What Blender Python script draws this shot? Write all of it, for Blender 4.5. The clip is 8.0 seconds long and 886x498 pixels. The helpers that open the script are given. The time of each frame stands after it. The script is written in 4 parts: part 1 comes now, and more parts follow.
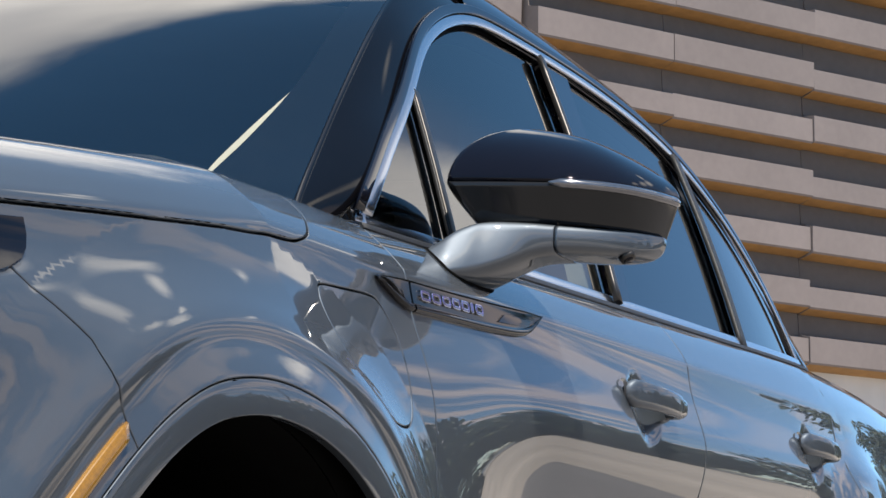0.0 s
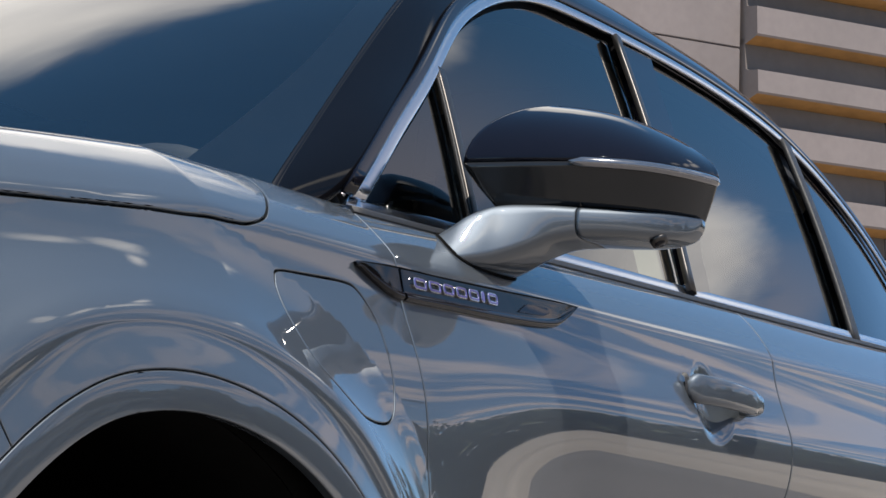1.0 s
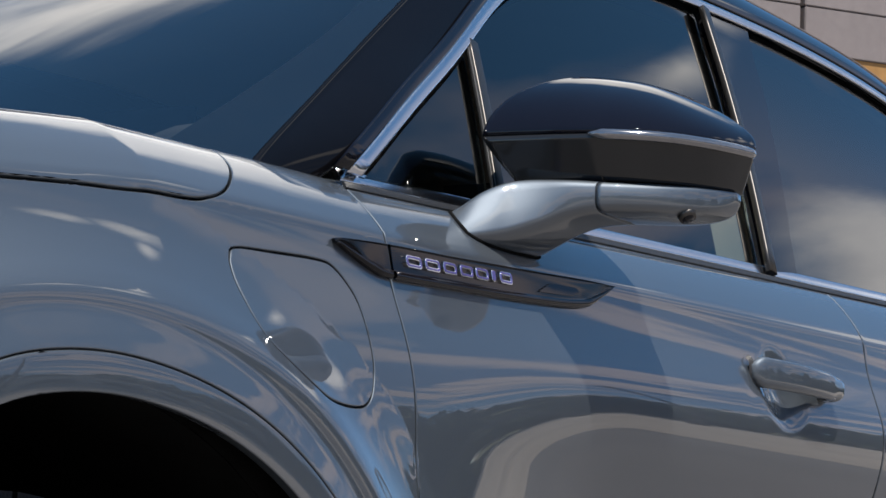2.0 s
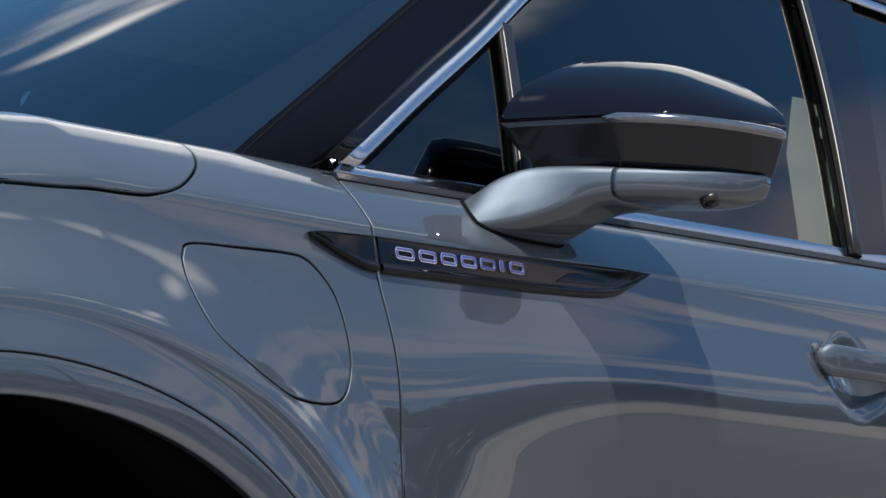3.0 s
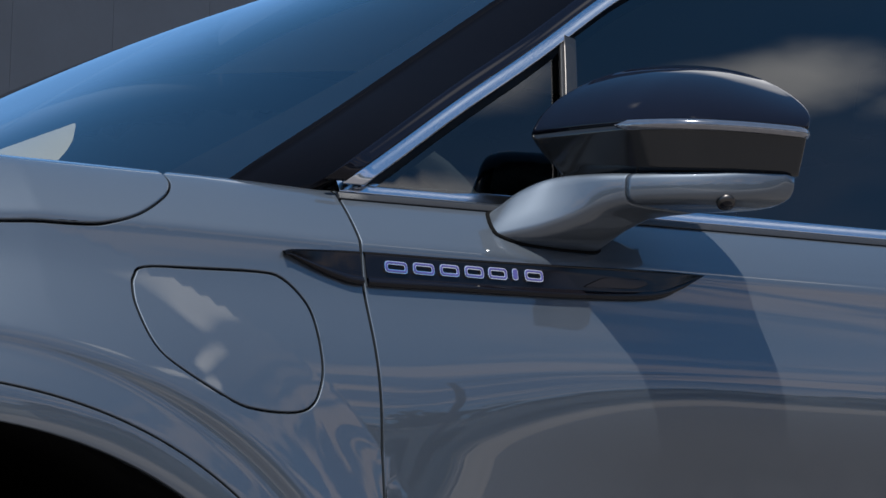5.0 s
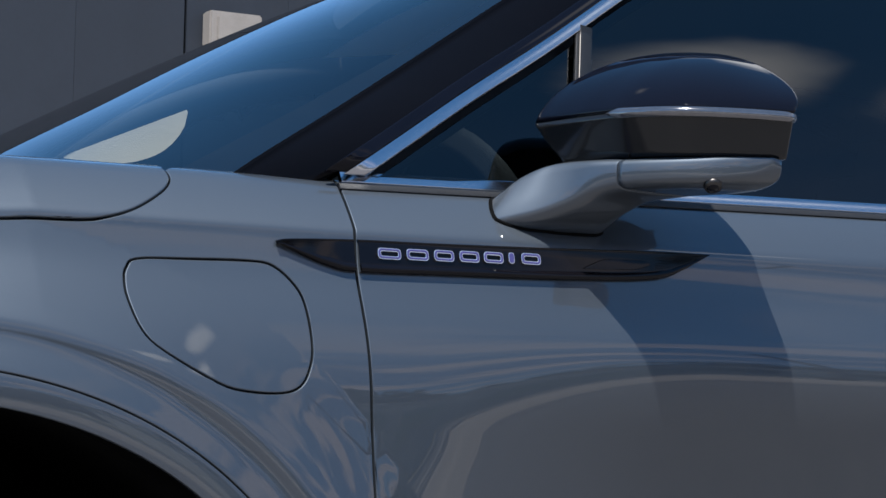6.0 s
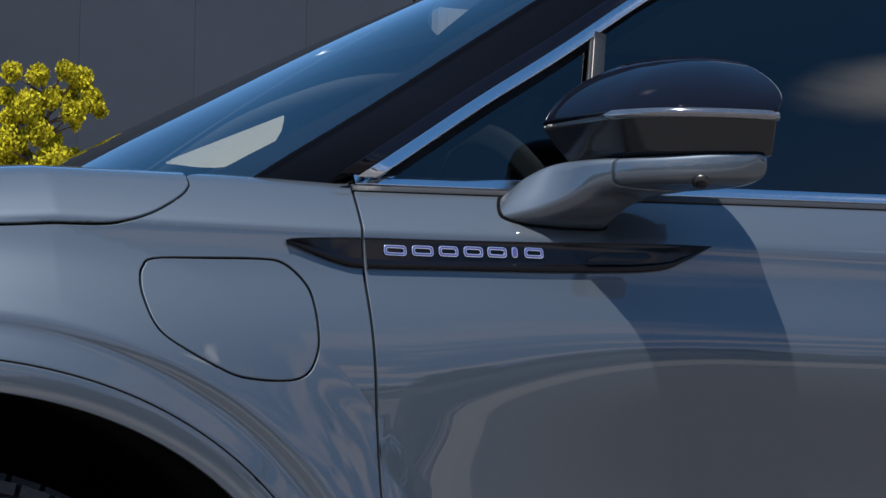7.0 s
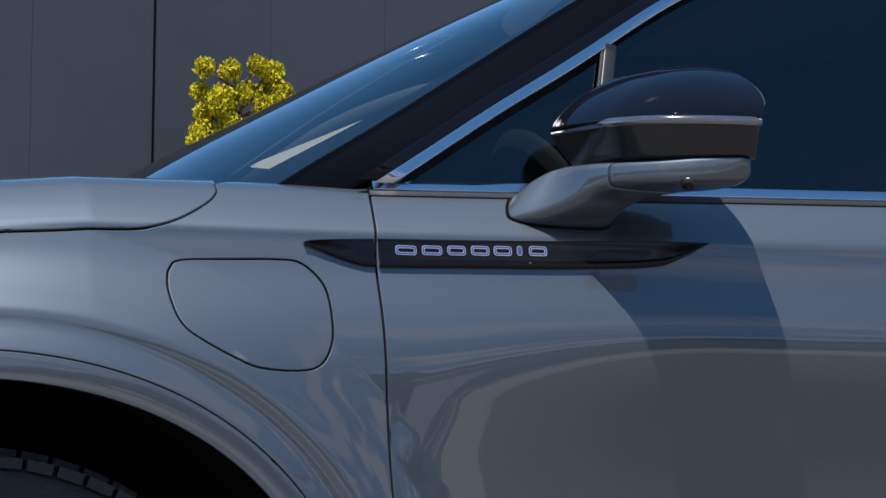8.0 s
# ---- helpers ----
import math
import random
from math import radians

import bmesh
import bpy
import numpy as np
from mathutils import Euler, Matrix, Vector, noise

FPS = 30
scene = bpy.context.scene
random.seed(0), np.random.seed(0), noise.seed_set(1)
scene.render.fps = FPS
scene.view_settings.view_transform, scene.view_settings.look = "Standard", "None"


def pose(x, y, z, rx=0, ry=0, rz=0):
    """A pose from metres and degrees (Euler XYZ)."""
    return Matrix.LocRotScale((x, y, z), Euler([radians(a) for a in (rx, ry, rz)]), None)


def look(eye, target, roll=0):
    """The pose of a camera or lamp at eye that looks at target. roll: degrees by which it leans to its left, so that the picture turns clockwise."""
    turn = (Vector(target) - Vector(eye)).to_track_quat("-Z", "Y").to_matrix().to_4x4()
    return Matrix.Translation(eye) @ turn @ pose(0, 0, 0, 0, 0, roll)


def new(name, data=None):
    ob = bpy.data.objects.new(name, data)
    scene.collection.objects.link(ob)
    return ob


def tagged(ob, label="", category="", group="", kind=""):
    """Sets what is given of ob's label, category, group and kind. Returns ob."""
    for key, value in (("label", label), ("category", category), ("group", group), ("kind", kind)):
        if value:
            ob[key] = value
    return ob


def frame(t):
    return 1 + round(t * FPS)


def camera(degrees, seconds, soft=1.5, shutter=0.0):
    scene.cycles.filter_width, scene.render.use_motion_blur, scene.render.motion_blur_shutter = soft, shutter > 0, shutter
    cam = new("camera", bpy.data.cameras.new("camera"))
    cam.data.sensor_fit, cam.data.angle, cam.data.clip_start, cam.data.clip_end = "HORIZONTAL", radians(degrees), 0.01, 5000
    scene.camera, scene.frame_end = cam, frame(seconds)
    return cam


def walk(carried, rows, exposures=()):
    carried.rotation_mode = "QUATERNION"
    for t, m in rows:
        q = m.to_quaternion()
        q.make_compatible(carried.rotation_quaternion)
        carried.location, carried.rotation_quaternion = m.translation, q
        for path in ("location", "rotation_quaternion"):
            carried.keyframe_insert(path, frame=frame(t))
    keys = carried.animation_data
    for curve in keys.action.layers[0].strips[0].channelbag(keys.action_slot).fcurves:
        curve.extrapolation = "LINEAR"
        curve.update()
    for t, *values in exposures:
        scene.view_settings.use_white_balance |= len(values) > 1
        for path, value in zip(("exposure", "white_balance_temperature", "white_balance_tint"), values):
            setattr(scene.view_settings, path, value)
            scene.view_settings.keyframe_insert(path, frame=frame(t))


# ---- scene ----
cam = camera(20.0, 8.0)
PATH = [
    (0, (-2.32, -0.922, 0.673), (-0.468, -0.214, 0.937), 2.0),
    (0.5, (-2.182, -0.997, 0.675), (-0.367, -0.201, 0.943), 1.8),
    (1, (-2.061, -1.075, 0.68), (-0.288, -0.189, 0.945), 1.8),
    (1.5, (-1.95, -1.163, 0.68), (-0.228, -0.181, 0.942), 2.0),
    (2.8, (-1.685, -1.396, 0.707), (-0.123, -0.169, 0.94), 2.0),
    (3, (-1.642, -1.439, 0.712), (-0.112, -0.17, 0.941), 2.0),
    (3.5, (-1.549, -1.545, 0.704), (-0.103, -0.184, 0.939), 1.8),
    (4, (-1.463, -1.658, 0.734), (-0.102, -0.207, 0.941), 2.0),
    (4.5, (-1.374, -1.784, 0.717), (-0.113, -0.248, 0.936), 1.6),
    (6, (-1.116, -2.164, 0.744), (-0.142, -0.427, 0.925), 1.1),
    (6.5, (-1.045, -2.302, 0.74), (-0.16, -0.517, 0.916), 0.9),
    (7, (-0.983, -2.433, 0.734), (-0.178, -0.611, 0.907), 0.7),
    (7.5, (-0.936, -2.569, 0.723), (-0.2, -0.718, 0.897), 0.5),
    (8, (-0.874, -2.723, 0.728), (-0.214, -0.842, 0.891), 0.5),
]
EXPOSURES = [(0.0, 0.85, 6850, 10), (3.0, 0.70, 6400, 10), (8.0, 0.57, 6050, 10)]
walk(cam, [(t, look(eye, target, roll)) for t, eye, target, roll in PATH], EXPOSURES)

from mathutils.geometry import delaunay_2d_cdt

# ---- light ----
SUN = Vector((-0.255, -0.28, 0.884)).normalized()
world = bpy.data.worlds.new("sky")
scene.world = world
world.use_nodes = True
wn, wl = world.node_tree.nodes, world.node_tree.links
wn.clear()
sky = wn.new("ShaderNodeTexSky")
sky.sky_type = "NISHITA"
sky.sun_disc = False
sky.sun_elevation = math.asin(SUN.z)
sky.sun_rotation = math.atan2(SUN.x, SUN.y)
sky.ozone_density = 3.5
sky.dust_density = 0.1
sky.altitude = 2500
sky.air_density = 1.0
coord = wn.new("ShaderNodeTexCoord")
split = wn.new("ShaderNodeSeparateXYZ")
wl.new(coord.outputs["Generated"], split.inputs[0])


def wmath(op, a, b=None):
    n = wn.new("ShaderNodeMath")
    n.operation = op
    for i, v in enumerate((a, b)):
        if v is None:
            continue
        if isinstance(v, (int, float)):
            n.inputs[i].default_value = v
        else:
            wl.new(v, n.inputs[i])
    return n.outputs[0]


up = wmath("ADD", wmath("MAXIMUM", split.outputs[2], 0.0), 0.16)
flat = wn.new("ShaderNodeCombineXYZ")
wl.new(wmath("DIVIDE", split.outputs[0], up), flat.inputs[0])
wl.new(wmath("DIVIDE", split.outputs[1], up), flat.inputs[1])
drift = wn.new("ShaderNodeMapping")
drift.inputs["Location"].default_value = (-16.221, 9.696, 10.306)
wl.new(flat.outputs[0], drift.inputs["Vector"])
puff = wn.new("ShaderNodeTexNoise")
puff.inputs["Scale"].default_value = 2.1
puff.inputs["Detail"].default_value = 8.0
puff.inputs["Roughness"].default_value = 0.56
puff.inputs["Distortion"].default_value = 0.25
wl.new(drift.outputs[0], puff.inputs["Vector"])
# cloud banks: bearing and height of the middle, half width, half height (degrees), weight
BANKS = [(34, 33.5, 22, 11.0, 0.95), (56, 34, 9, 3.5, 0.38), (-11, 20.5, 6, 4.5, 0.75), (-8, 28.5, 9, 3.0, 0.42), (-20, 37.5, 13, 3.8, 0.70), (-28, 40.5, 11, 3.6, 0.70),
         (-38, 44, 9, 3.8, 0.72), (-12, 38.5, 9, 2.4, 0.55), (-30, 21, 26, 1.8, 0.25), (-42, 28, 20, 1.8, 0.25), (150, 40, 40, 12, 0.5), (-120, 50, 35, 10, 0.5), (100, 62, 30, 9, 0.5)]
bearing = wmath("MULTIPLY", wmath("ARCTAN2", split.outputs[1], split.outputs[0]), 180 / math.pi)
height = wmath("MULTIPLY", wmath("ARCSINE", split.outputs[2]), 180 / math.pi)
cover = 0.0
for b_mid, h_mid, b_half, h_half, weight in BANKS:
    far_b = wmath("POWER", wmath("ABSOLUTE", wmath("DIVIDE", wmath("SUBTRACT", bearing, b_mid), b_half)), 2.0)
    far_h = wmath("POWER", wmath("ABSOLUTE", wmath("DIVIDE", wmath("SUBTRACT", height, h_mid), h_half)), 2.0)
    bank = wmath("MAXIMUM", wmath("SUBTRACT", weight, wmath("SQRT", wmath("ADD", far_b, far_h))), -1.5)
    cover = wmath("MAXIMUM", cover, bank) if cover != 0.0 else bank
ramp = wn.new("ShaderNodeMapRange")
ramp.interpolation_type = "SMOOTHSTEP"
ramp.inputs["From Min"].default_value = 0.02
ramp.inputs["From Max"].default_value = 0.48
wl.new(wmath("ADD", cover, wmath("MULTIPLY", wmath("SUBTRACT", puff.outputs["Fac"], 0.5), 1.6)), ramp.inputs["Value"])
shade = wn.new("ShaderNodeTexNoise")
shade.inputs["Scale"].default_value = 2.3
shade.inputs["Detail"].default_value = 6.0
wl.new(drift.outputs[0], shade.inputs["Vector"])
tone = wn.new("ShaderNodeValToRGB")
tone.color_ramp.elements[0].position = 0.35
tone.color_ramp.elements[0].color = (0.52, 0.52, 0.54, 1)
tone.color_ramp.elements[1].position = 0.62
tone.color_ramp.elements[1].color = (1.0, 0.97, 0.93, 1)
wl.new(shade.outputs["Fac"], tone.inputs[0])
bright = wn.new("ShaderNodeVectorMath")
bright.operation = "SCALE"
bright.inputs["Scale"].default_value = 12.0
wl.new(tone.outputs[0], bright.inputs[0])
cloud_mix = wn.new("ShaderNodeMix")
cloud_mix.data_type = "RGBA"
wl.new(wmath("MULTIPLY", ramp.outputs[0], 0.92), cloud_mix.inputs["Factor"])
deep = wn.new("ShaderNodeVectorMath")
deep.operation = "MULTIPLY"
deep.inputs[1].default_value = (0.60, 0.97, 1.0)
wl.new(sky.outputs[0], deep.inputs[0])
# thin rosy cloud streaks low over the horizon
up_low = wmath("ADD", wmath("MAXIMUM", split.outputs[2], 0.0), 0.05)
flat_low = wn.new("ShaderNodeCombineXYZ")
wl.new(wmath("DIVIDE", split.outputs[0], up_low), flat_low.inputs[0])
wl.new(wmath("DIVIDE", split.outputs[1], up_low), flat_low.inputs[1])
wisps = wn.new("ShaderNodeTexNoise")
wisps.inputs["Scale"].default_value = 1.6
wisps.inputs["Detail"].default_value = 8.0
wisps.inputs["Roughness"].default_value = 0.5
wl.new(flat_low.outputs[0], wisps.inputs["Vector"])
wisp_ramp = wn.new("ShaderNodeValToRGB")
wisp_ramp.color_ramp.elements[0].position = 0.49
wisp_ramp.color_ramp.elements[1].position = 0.58
wl.new(wisps.outputs["Fac"], wisp_ramp.inputs[0])
band = wn.new("ShaderNodeMapRange")
band.interpolation_type = "SMOOTHSTEP"
band.inputs["From Min"].default_value = 0.72
band.inputs["From Max"].default_value = 0.22
wl.new(split.outputs[2], band.inputs["Value"])
low_mix = wn.new("ShaderNodeMix")
low_mix.data_type = "RGBA"
over_lot = wn.new("ShaderNodeMapRange")
over_lot.interpolation_type = "SMOOTHSTEP"
over_lot.inputs["From Min"].default_value = -0.06
over_lot.inputs["From Max"].default_value = -0.28
wl.new(split.outputs[1], over_lot.inputs["Value"])
wl.new(wmath("MULTIPLY", wmath("MULTIPLY", wmath("MULTIPLY", wisp_ramp.outputs[0], band.outputs[0]), over_lot.outputs[0]), 0.85), low_mix.inputs["Factor"])
air = wn.new("ShaderNodeMix")
air.data_type = "RGBA"
air.inputs["A"].default_value = (1.0, 1.22, 1.28, 1)
air.inputs["B"].default_value = (0.54, 0.60, 0.66, 1)
wl.new(over_lot.outputs[0], air.inputs["Factor"])
hazy = wn.new("ShaderNodeVectorMath")
hazy.operation = "MULTIPLY"
wl.new(air.outputs["Result"], hazy.inputs[1])
wl.new(sky.outputs[0], hazy.inputs[0])
haze_mix = wn.new("ShaderNodeMix")
haze_mix.data_type = "RGBA"
wl.new(wmath("MULTIPLY", wmath("POWER", band.outputs[0], 5.0), 0.85), haze_mix.inputs["Factor"])
wl.new(deep.outputs[0], haze_mix.inputs["A"])
wl.new(hazy.outputs[0], haze_mix.inputs["B"])
wl.new(haze_mix.outputs["Result"], low_mix.inputs["A"])
low_mix.inputs["B"].default_value = (5.3, 4.6, 4.6, 1)
wl.new(low_mix.outputs["Result"], cloud_mix.inputs["A"])
wl.new(bright.outputs[0], cloud_mix.inputs["B"])
wback = wn.new("ShaderNodeBackground")
wback.inputs["Strength"].default_value = 0.12
wl.new(cloud_mix.outputs["Result"], wback.inputs["Color"])
wout = wn.new("ShaderNodeOutputWorld")
wl.new(wback.outputs[0], wout.inputs[0])

sun_data = bpy.data.lights.new("sun", "SUN")
sun_data.energy = 5.0
sun_data.angle = radians(0.53)
sun_data.color = (1.0, 0.95, 0.88)
sun = new("sun", sun_data)
sun.matrix_world = look(SUN * 50, (0, 0, 0))


# ---- materials ----
def material(name, color, rough=0.5, metal=0.0, coat=0.0, grain=0.0, grain_scale=30.0, bump=0.0, bump_scale=200.0,
             blotch=0.0, blotch_scale=1.5, spec=0.5, flake=0.0, vary=0.0, coat_ior=1.5):
    m = bpy.data.materials.new(name)
    m.use_nodes = True
    n, l = m.node_tree.nodes, m.node_tree.links
    b = n["Principled BSDF"]
    b.inputs["Base Color"].default_value = (*color, 1)
    b.inputs["Roughness"].default_value = rough
    b.inputs["Metallic"].default_value = metal
    b.inputs["Coat Weight"].default_value = coat
    b.inputs["Coat Roughness"].default_value = 0.012
    b.inputs["Coat IOR"].default_value = coat_ior
    b.inputs["Specular IOR Level"].default_value = spec
    tc = n.new("ShaderNodeTexCoord")
    fac = None

    def noise_fac(scale, detail, amount):
        t = n.new("ShaderNodeTexNoise")
        t.inputs["Scale"].default_value = scale
        t.inputs["Detail"].default_value = detail
        l.new(tc.outputs["Object"], t.inputs["Vector"])
        r = n.new("ShaderNodeMapRange")
        r.inputs["From Min"].default_value = 0.25
        r.inputs["From Max"].default_value = 0.75
        r.inputs["To Min"].default_value = 1 - amount
        r.inputs["To Max"].default_value = 1 + amount
        l.new(t.outputs["Fac"], r.inputs["Value"])
        return r.outputs[0]

    facs = []
    if grain:
        facs.append(noise_fac(grain_scale, 4, grain))
    if blotch:
        facs.append(noise_fac(blotch_scale, 5, blotch))
    if flake:
        facs.append(noise_fac(2600, 1, flake))
    if vary:
        oi = n.new("ShaderNodeObjectInfo")
        r = n.new("ShaderNodeMapRange")
        r.inputs["To Min"].default_value = 1 - vary
        r.inputs["To Max"].default_value = 1 + vary
        l.new(oi.outputs["Random"], r.inputs["Value"])
        facs.append(r.outputs[0])
    for f in facs:
        if fac is None:
            fac = f
        else:
            mm = n.new("ShaderNodeMath")
            mm.operation = "MULTIPLY"
            l.new(fac, mm.inputs[0])
            l.new(f, mm.inputs[1])
            fac = mm.outputs[0]
    if fac is not None:
        v = n.new("ShaderNodeVectorMath")
        v.operation = "SCALE"
        v.inputs[0].default_value = color
        l.new(fac, v.inputs["Scale"])
        l.new(v.outputs[0], b.inputs["Base Color"])
    if bump:
        t = n.new("ShaderNodeTexNoise")
        t.inputs["Scale"].default_value = bump_scale
        t.inputs["Detail"].default_value = 5
        l.new(tc.outputs["Object"], t.inputs["Vector"])
        bp = n.new("ShaderNodeBump")
        bp.inputs["Strength"].default_value = bump
        bp.inputs["Distance"].default_value = 0.01
        l.new(t.outputs["Fac"], bp.inputs["Height"])
        l.new(bp.outputs[0], b.inputs["Normal"])
    return m


def glass_material(name, tint, ior=1.5, gloss_rough=0.0):
    m = bpy.data.materials.new(name)
    m.use_nodes = True
    n, l = m.node_tree.nodes, m.node_tree.links
    n.clear()
    t = n.new("ShaderNodeBsdfTransparent")
    t.inputs[0].default_value = (*tint, 1)
    g = n.new("ShaderNodeBsdfGlossy")
    g.inputs["Roughness"].default_value = gloss_rough
    f = n.new("ShaderNodeFresnel")
    f.inputs[0].default_value = ior
    mix = n.new("ShaderNodeMixShader")
    o = n.new("ShaderNodeOutputMaterial")
    l.new(f.outputs[0], mix.inputs[0])
    l.new(t.outputs[0], mix.inputs[1])
    l.new(g.outputs[0], mix.inputs[2])
    l.new(mix.outputs[0], o.inputs[0])
    return m


PAINT = material("blue_grey_paint", (0.092, 0.107, 0.125), 0.58, 0.92, 1.0, blotch=0.03, blotch_scale=2, flake=0.05, coat_ior=1.63)
BLACK_GLOSS = material("gloss_black", (0.004, 0.004, 0.007), 0.025, 0, 0.0, spec=0.25, blotch=0.2, blotch_scale=6)
BADGE_BLACK = material("badge_black", (0.004, 0.0035, 0.005), 0.05, spec=0.28, blotch=0.2, blotch_scale=9)
PILLAR_BLACK = material("pillar_black", (0.003, 0.003, 0.004), 0.05, spec=0.08, blotch=0.2, blotch_scale=5)
BLACK_PLASTIC = material("black_plastic", (0.015, 0.015, 0.016), 0.5, bump=0.2, bump_scale=900, blotch=0.2)
BLACK_MATTE = material("black_liner", (0.004, 0.004, 0.004), 0.95, spec=0.05, grain=0.3)
LOWER_BLACK = material("glossy_lower_black", (0.012, 0.0115, 0.011), 0.13, 0, 0.0, blotch=0.2, blotch_scale=8)
RUBBER = material("rubber", (0.02, 0.02, 0.02), 0.75, bump=0.3, bump_scale=300, grain=0.3)
BADGE_CHROME = material("bright_chrome", (0.85, 0.85, 0.87), 0.10, 1.0, blotch=0.03)
CHROME = material("chrome", (0.56, 0.57, 0.60), 0.17, 1.0, blotch=0.05)
SATIN = material("satin_chrome", (0.085, 0.079, 0.074), 0.42, 1.0, grain=0.05, grain_scale=300)
LENS = material("clear_lens", (0.20, 0.195, 0.20), 0.12, 0.8, 1.0, grain=0.15, grain_scale=150)
AMBER = material("amber_lens", (0.21, 0.098, 0.003), 0.25, 0, 1.0, grain=0.18, grain_scale=400, blotch=0.1)
VIOLET = material("violet_enamel", (0.055, 0.05, 0.18), 0.25, 0, 0.6, grain=0.08)
LEATHER = material("cream_leather", (0.62, 0.57, 0.47), 0.5, bump=0.2, bump_scale=400, blotch=0.06, blotch_scale=6)
SEAT = material("dark_leather", (0.05, 0.05, 0.052), 0.5, bump=0.2, bump_scale=400, blotch=0.1, blotch_scale=6)
DASH = material("dark_dash", (0.02, 0.021, 0.024), 0.6, bump=0.2, bump_scale=500, blotch=0.15)
WINDOW = glass_material("window_glass", (0.13, 0.165, 0.17), 1.7)
SCREEN = glass_material("windscreen_glass", (0.56, 0.63, 0.64), 2.15)
REARTINT = glass_material("privacy_glass", (0.07, 0.082, 0.09), 1.85)
ALLOY = material("alloy", (0.35, 0.36, 0.37), 0.3, 0.9, 0.4, grain=0.05)
GROUND = material("concrete_lot", (0.32, 0.278, 0.236), 0.85, grain=0.14, grain_scale=9, bump=0.3, bump_scale=60, blotch=0.2, blotch_scale=0.25)
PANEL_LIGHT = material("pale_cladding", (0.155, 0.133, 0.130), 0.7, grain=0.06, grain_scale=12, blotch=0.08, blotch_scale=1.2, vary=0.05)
PANEL_UNDER = material("ochre_edge", (0.24, 0.125, 0.036), 0.7, grain=0.15, grain_scale=8, blotch=0.15)
# darker tone than pale_cladding, for the back wall and the recessed upper faces
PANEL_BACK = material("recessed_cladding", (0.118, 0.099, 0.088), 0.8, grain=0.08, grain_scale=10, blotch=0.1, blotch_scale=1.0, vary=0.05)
DARK_WALL = material("slate_panel", (0.0171, 0.0224, 0.0327), 0.6, grain=0.06, grain_scale=5, blotch=0.1, blotch_scale=0.6, vary=0.05)
DARK_JOINT = material("dark_joint", (0.012, 0.013, 0.016), 0.8, grain=0.2)
FIXTURE = material("pale_metal_box", (0.30, 0.27, 0.24), 0.6, grain=0.08, blotch=0.1)
LEAF = material("yellow_green_leaf", (0.36, 0.31, 0.010), 0.8, spec=0.12, grain=0.35, grain_scale=3, blotch=0.3, blotch_scale=1.5)
FAR_LEAF = material("dark_leaf", (0.035, 0.05, 0.02), 0.7, grain=0.4, grain_scale=1, blotch=0.3, blotch_scale=0.3)
BARK = material("bark", (0.10, 0.07, 0.05), 0.9, grain=0.3, bump=0.5, bump_scale=40)
WHITE_WALL = material("white_wall", (0.55, 0.53, 0.50), 0.8, grain=0.05, grain_scale=4, blotch=0.08, blotch_scale=0.5)
PANE = material("dark_pane", (0.03, 0.07, 0.07), 0.05, 0, 0.5, blotch=0.2)


# ---- mesh helpers ----
def smooth_mesh(me, flag=True):
    me.polygons.foreach_set("use_smooth", [flag] * len(me.polygons))


def part(name, bm, mat, parent=None, label="", smooth=True):
    me = bpy.data.meshes.new(name)
    bm.normal_update()
    bm.to_mesh(me)
    bm.free()
    smooth_mesh(me, smooth)
    me.materials.append(mat)
    ob = new(name, me)
    if parent is not None:
        ob.parent = parent
        ob.matrix_parent_inverse = parent.matrix_world.inverted()
    if label:
        ob["label"] = label
    return ob


def empty(name, loc=(0, 0, 0)):
    ob = new(name)
    ob.empty_display_size = 0.2
    ob.matrix_world = Matrix.Translation(loc)
    bpy.context.view_layer.update()
    return ob


def box_bm(bm, a, b, bevel=0.0):
    r = bmesh.ops.create_cube(bm, size=1)
    c = [(p + q) / 2 for p, q in zip(a, b)]
    s = [abs(q - p) for p, q in zip(a, b)]
    for v in r["verts"]:
        v.co = Vector((c[i] + v.co[i] * s[i] for i in range(3)))
    if bevel:
        es = list({e for v in r["verts"] for e in v.link_edges})
        bmesh.ops.bevel(bm, geom=es, offset=bevel, segments=2, affect="EDGES")
    return bm


def hermite(xs, ys):
    """Monotone-ish cubic through the knots."""
    xs, ys = np.array(xs, float), np.array(ys, float)
    d = np.diff(ys) / np.diff(xs)
    m = np.zeros(len(xs))
    m[0], m[-1] = d[0], d[-1]
    m[1:-1] = (d[:-1] * np.diff(xs)[1:] + d[1:] * np.diff(xs)[:-1]) / (np.diff(xs)[1:] + np.diff(xs)[:-1])

    def f(x):
        x = np.asarray(x, float)
        i = np.clip(np.searchsorted(xs, x) - 1, 0, len(xs) - 2)
        h = xs[i + 1] - xs[i]
        t = (x - xs[i]) / h
        lo, hi = t < 0, t > 1
        tc = np.clip(t, 0, 1)
        r = ((1 + 2 * tc) * (1 - tc) ** 2 * ys[i] + tc * (1 - tc) ** 2 * h * m[i]
             + tc * tc * (3 - 2 * tc) * ys[i + 1] + tc * tc * (tc - 1) * h * m[i + 1])
        r = np.where(lo, ys[0] + (x - xs[0]) * m[0], r)
        return np.where(hi, ys[-1] + (x - xs[-1]) * m[-1], r)

    return f


def step(a, b, x):
    t = np.clip((np.asarray(x, float) - a) / (b - a), 0, 1)
    return t * t * (3 - 2 * t)


